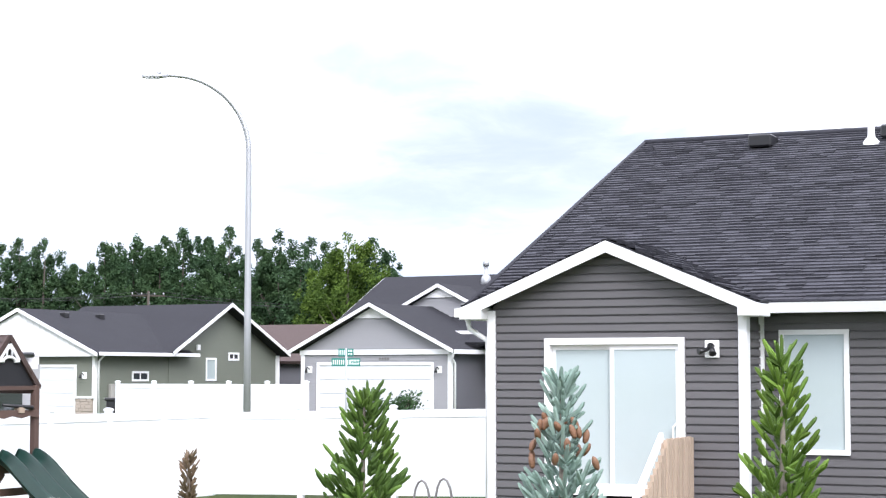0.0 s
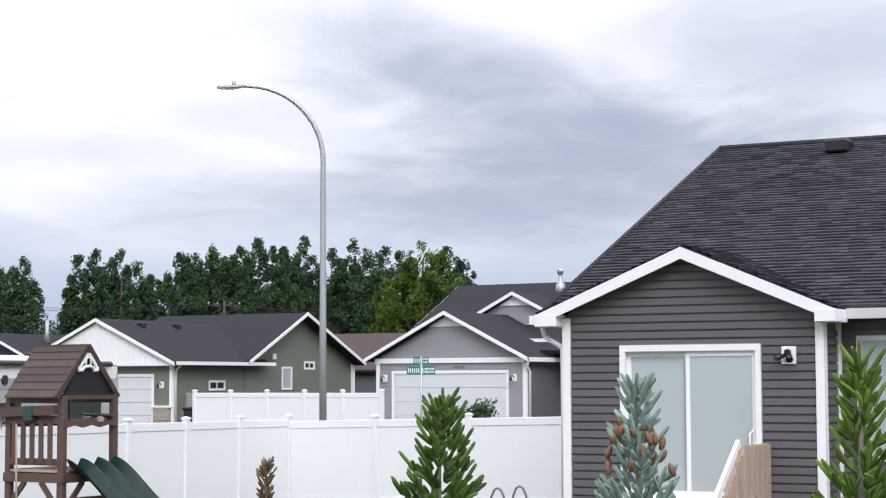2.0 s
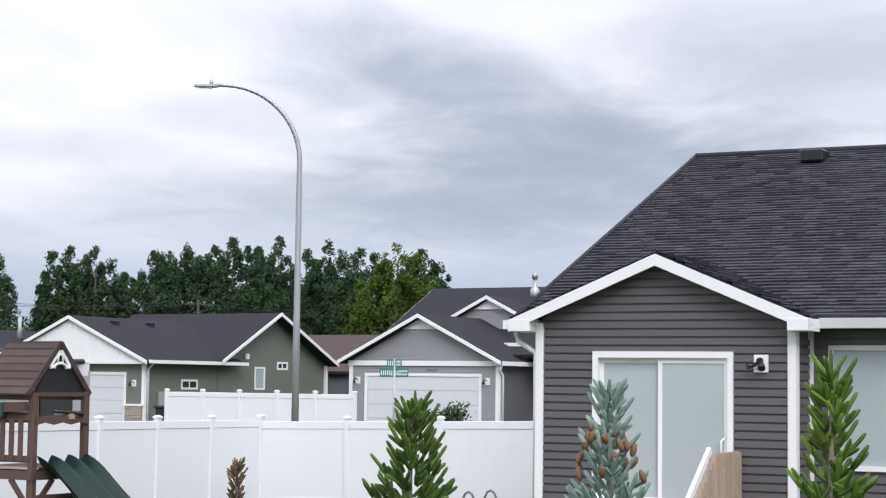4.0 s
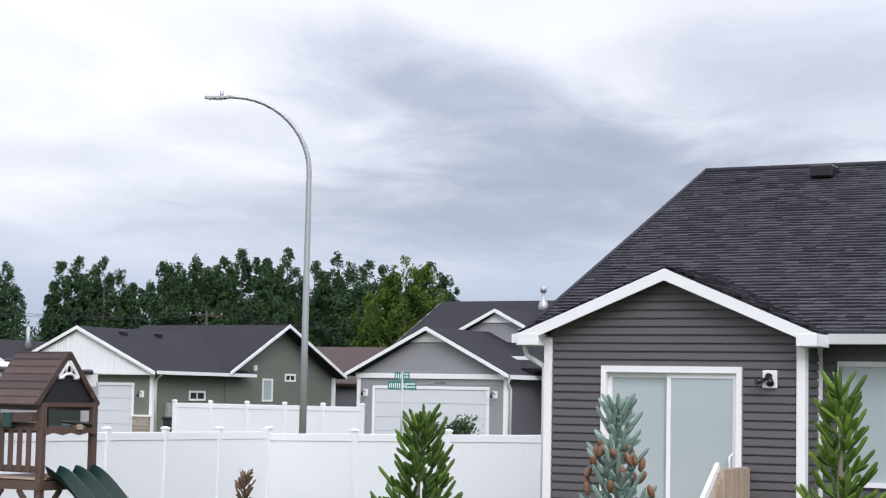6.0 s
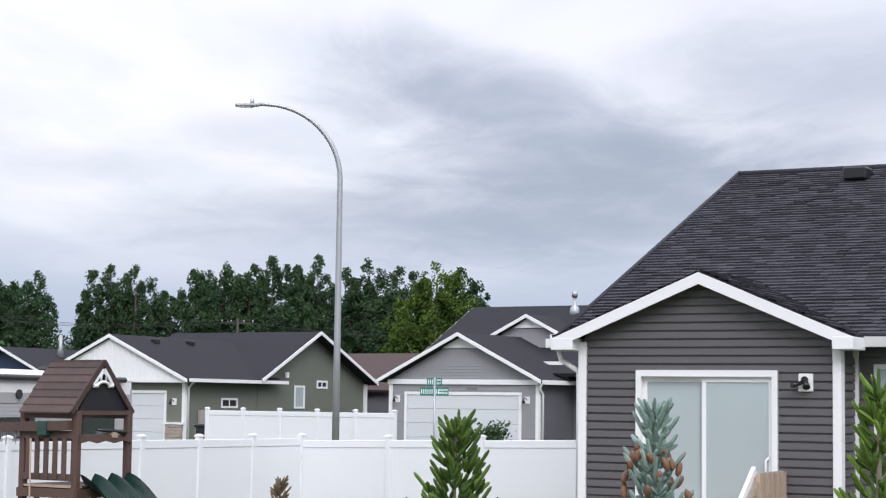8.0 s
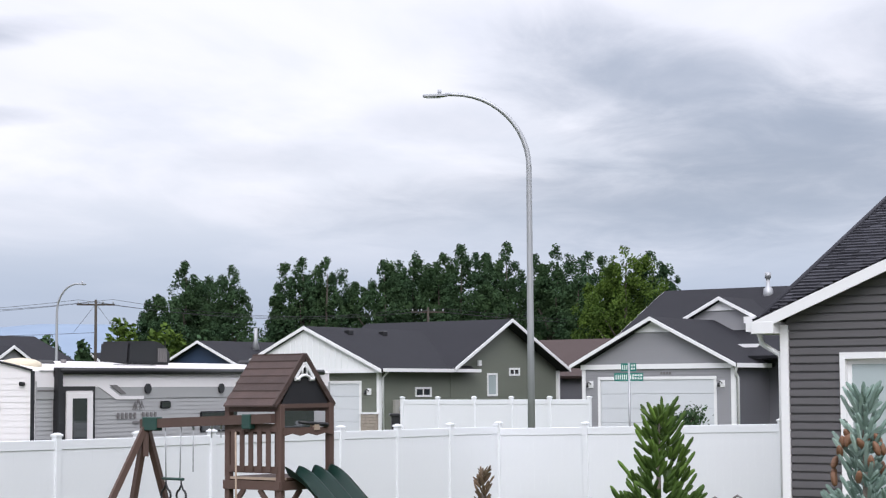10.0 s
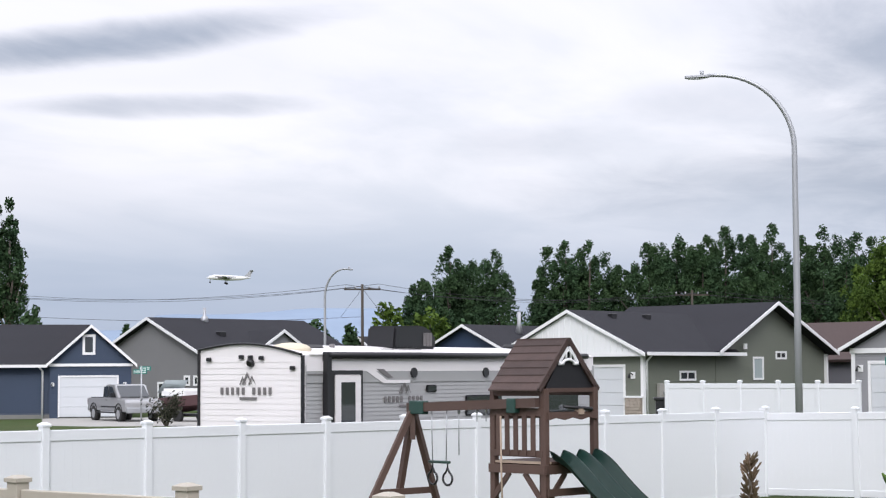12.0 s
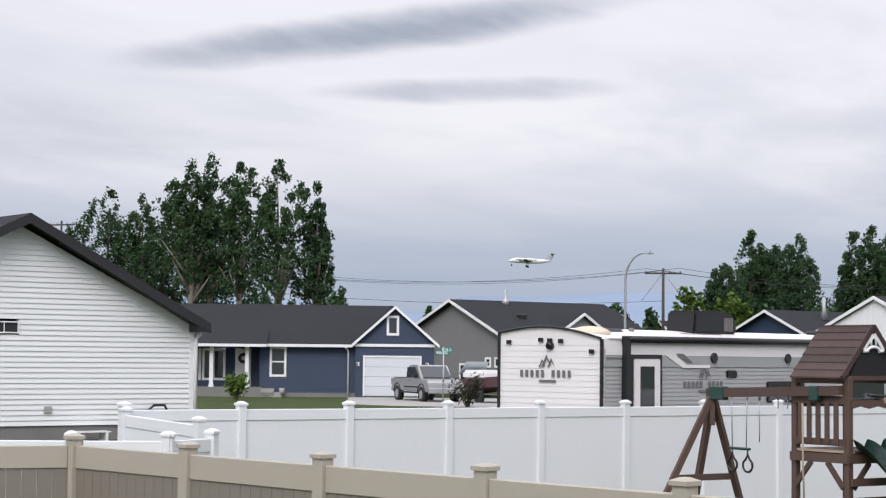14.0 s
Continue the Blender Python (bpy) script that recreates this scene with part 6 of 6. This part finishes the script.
build_bush(-31.6, 74.0, 0.3, 1.45, 1.0, "dark_shrub", "dark dry shrub beside the driveway", 31, 900, 0.11)
bx, by = polar(30.32, 88)
build_bush(bx, by, 0.35, 1.25, 0.55, "yellowish", "small green shrub on the lawn", 32, 800, 0.14)
bx, by = polar(-0.90, 50.5)
build_bush(bx, by, 0.35, 1.62, 0.5, "poplar", "rounded evergreen shrub behind the fence", 33, 4200, 0.09)


def build_aeroplane():
    """Local x runs to the nose."""
    x, y = polar(21.2, 600)
    a = thing("aeroplane", pose(x, y, 33.5, 0, -4, 180 + 16), "white twin-engined aeroplane coming in with wheels down", "aeroplane")
    part("fuselage", tube(BM(), [(7.0, 0, -0.2), (6.2, 0, 0), (4.6, 0, 0.25), (0, 0, 0.3), (-4, 0, 0.5), (-7.2, 0, 0.9)], [0.1, 0.5, 0.85, 0.9, 0.7, 0.2], 14), "lamp_white", a)
    part("wing", slab(BM(), [(1.2, -8, 0.4), (1.6, 0, -0.2), (1.2, 8, 0.4), (0.2, 8, 0.4), (-0.6, 0, -0.2), (0.2, -8, 0.4)], (0, 0, 0.18)), "steel", a)
    part("fin", slab(BM(), [(-5.0, 0, 1.0), (-6.9, 0, 3.2), (-7.9, 0, 3.2), (-7.1, 0, 0.9)], (0, 0.15, 0)), "steel", a)
    part("tailplane", slab(BM(), [(-6.8, 0, 3.15), (-7.5, -2.8, 3.15), (-8.1, -2.8, 3.15), (-7.9, 0, 3.15), (-8.1, 2.8, 3.15), (-7.5, 2.8, 3.15)], (0, 0, 0.12)), "steel", a)
    for s in (-2.6, 2.6):
        part("engine", tube(BM(), [(3.2, s, 0.2), (2.6, s, 0.2), (0.2, s, 0.2), (-1.4, s, 0.2)], [0.2, 0.42, 0.42, 0.12], 10), "rv_mid", a)
        g = part("main_wheel", tube(BM(), [(0.6, s - 0.15, -1.5), (0.6, s + 0.15, -1.5)], 0.35, 10), "rubber", a)
        part("strut", tube(BM(), [(0.6, s, -1.5), (0.6, s, -0.1)], 0.12, 6), "steel", g)
    g = part("nose_wheel", tube(BM(), [(5.8, -0.1, -1.5), (5.8, 0.1, -1.5)], 0.28, 10), "rubber", a)
    part("strut", tube(BM(), [(5.8, 0, -1.5), (5.8, 0, -0.1)], 0.09, 6), "steel", g)
    part("window_band", slab(BM(), [(4.3, 0.83, 0.45), (-2.6, 0.78, 0.65), (-2.6, 0.78, 0.85), (4.3, 0.83, 0.65)], (0, 0.06, 0)), "glass", a)


build_aeroplane()


# ---------------- things in the yard ----------------
def build_stair_rail():
    """Landing and steps below the sliding door with a raw timber balustrade."""
    h = thing("deck_stairs", pose(1.79, 24.91, 0, 0, 0, -27.6), "small raw timber landing and stairs with a picket balustrade", "stairs")
    part("landing", box(BM(), 0.9, 2.85, -1.15, -0.04, 0.82, 0.88), "raw_wood", h)
    for u in (0.95, 2.78):
        for y in (-1.1, -0.15):
            part("post", box(BM(), u - 0.045, u + 0.045, y - 0.045, y + 0.045, -0.2, 0.82), "raw_wood", h)
    for i in range(4):
        part("tread", box(BM(), 1.55, 2.75, -1.42 - 0.27 * i, -1.14 - 0.27 * i, 0.66 - 0.18 * i, 0.70 - 0.18 * i), "raw_wood", h)
    # balustrade on the right: level part by the wall, then falling with the stairs
    for i in range(11):
        y = -0.12 - i * 0.10
        part("picket", box(BM(), 2.80, 2.85, y - 0.036, y + 0.036, 0.78, 1.73 + (0.015 if i % 2 else 0)), "raw_wood", h)
    part("rail", box(BM(), 2.78, 2.80, -1.2, -0.05, 1.60, 1.69), "raw_wood", h)
    for i in range(8):
        y = -1.24 - i * 0.10
        dz = (i + 1) * 0.075
        part("picket", box(BM(), 2.80, 2.85, y - 0.035, y + 0.035, 0.70 - dz, 1.70 - dz), "raw_wood", h)
    part("hand_rail", beam(BM(), (2.76, -1.1, 1.78), (2.76, -2.2, 0.98), 0.05, 0.09), "trim", h, "white hand rail")


build_stair_rail()


def build_grill_cover():
    g = thing("covered_box", pose(4.85, 22.3, ground_z(4.85, 22.3), 0, 0, -28), "dark plastic storage box by the house wall", "storage box")
    part("body", bevelled(box(BM(), -0.5, 0.5, -0.3, 0.3, 0.0, 0.92), 0.03), "darkgrey_siding", g)
    part("lid", bevelled(box(BM(), -0.53, 0.53, -0.33, 0.33, 0.92, 1.0), 0.03), "rv_mid", g)


build_grill_cover()


def hoop_frame(x, y, label):
    """A low frame of two bent steel hoops."""
    f = thing("hoop_frame", pose(x, y, 0.05, 0, 0, -20), label, "garden frame")
    for dx, h, w in ((0.0, 1.02, 0.5), (0.32, 1.05, 0.55)):
        pts = [(dx - w / 2, 0, -0.05), (dx - 0.09, 0.05, h - 0.12), (dx - 0.05, 0.05, h - 0.03), (dx, 0.05, h), (dx + 0.05, 0.05, h - 0.03), (dx + 0.09, 0.05, h - 0.12), (dx + w / 2, 0.1, -0.05)]
        part("hoop", tube(BM(), pts, 0.017, 8), "rv_mid", f)
    part("seat", bevelled(box(BM(), -0.15, 0.55, -0.05, 0.25, 0.36, 0.42), 0.02), "plum", f)


hx, hy = polar(-1.84, 25.5)
hoop_frame(hx, hy, "low frame of bent grey steel hoops with a reddish seat")


def wheelie_bin(x, y, z0, w, h, label, turn):
    b = thing("wheeled_bin", pose(x, y, z0, 0, 0, turn), label, "bin", "wheeled bins")
    bm = BM()
    slab(bm, [(-w * 0.42, -0.3, 0.05), (w * 0.42, -0.3, 0.05), (w * 0.42, 0.3, 0.05), (-w * 0.42, 0.3, 0.05)], (0, 0, h * 0.9))
    part("body", bevelled(bm, 0.04, 2), "black", b)
    part("lid", bevelled(slab(BM(), [(-w / 2, -0.36, h * 0.9), (w / 2, -0.36, h * 0.9), (w / 2, 0.36, h * 0.9), (-w / 2, 0.36, h * 0.9)], (0, 0, 0.12)), 0.03), "black", b)
    part("wheel", tube(BM(), [(-w * 0.4, 0.3, 0.12), (w * 0.4, 0.3, 0.12)], 0.12, 10), "rubber", b)


bx, by = polar(7.65, 70)
wheelie_bin(bx, by, 0.33, 0.95, 1.32, "black wheeled rubbish bin with its lid closed", 10)
bx, by = polar(2.21, 67)
wheelie_bin(bx, by, 0.33, 0.75, 1.35, "dark wheeled bin beside the grey garage", -20)


fence_run("fence", "vinyl", "white vinyl fence return beside the white house", (-14.445, 21.515), (1.80, -1.00), 1, 1.80, fall=2.0)
fence_run("fence", "vinyl", "short white vinyl fence section behind the tan fence", (-11.80, 19.50), (-0.03, -0.96), 1, 1.62)
fence_run("fence", "vinyl", "low white vinyl fence panel behind the tan fence", (-11.83, 18.54), (-0.98, -0.56), 2, 1.62)


def build_hose_reel():
    x, y = -24.41 - 0.49 * 0.9 + 0.45, 38.99 - 0.87 * 0.9 - 0.3
    r = thing("hose_reel", pose(x, y, 0.55, 0, 0, 61), "dark hose reel cart beside the white house", "hose reel")
    part("frame", tube(BM(), [(-0.28, 0, 0.0), (-0.28, 0, 0.65), (-0.1, 0, 0.78), (0.18, 0, 0.78), (0.28, 0, 0.6), (0.28, 0, 0)], 0.035, 6), "black", r)
    part("drum", tube(BM(), [(-0.22, -0.05, 0.36), (0.22, -0.05, 0.36)], 0.22, 14), "rv_mid", r)
    part("wheel", tube(BM(), [(-0.36, 0.05, 0.17), (-0.30, 0.05, 0.17)], 0.17, 12), "rubber", r)


build_hose_reel()
bench = thing("bench", pose(-25.9, 36.0, 0.5, 0, 0, 61), "low white slatted bench against the white house", "bench")
for i in range(3):
    part("slat", box(BM(), 0.2, 1.1, -0.5 + i * 0.13, -0.39 + i * 0.13, 0.20, 0.23), "trim", bench)
for u in (0.28, 1.0):
    part("leg", box(BM(), u - 0.03, u + 0.03, -0.5, -0.12, -0.05, 0.20), "trim", bench)

drive = solo("driveway", box(BM(), -4.5, 9.0, -22, -0.35, -0.3, 0.02), "concrete", pose(-39.88, 88.7, 0.34, 0, 0, 26.6), "pale concrete driveway in front of the blue house", "driveway", kind="structure")
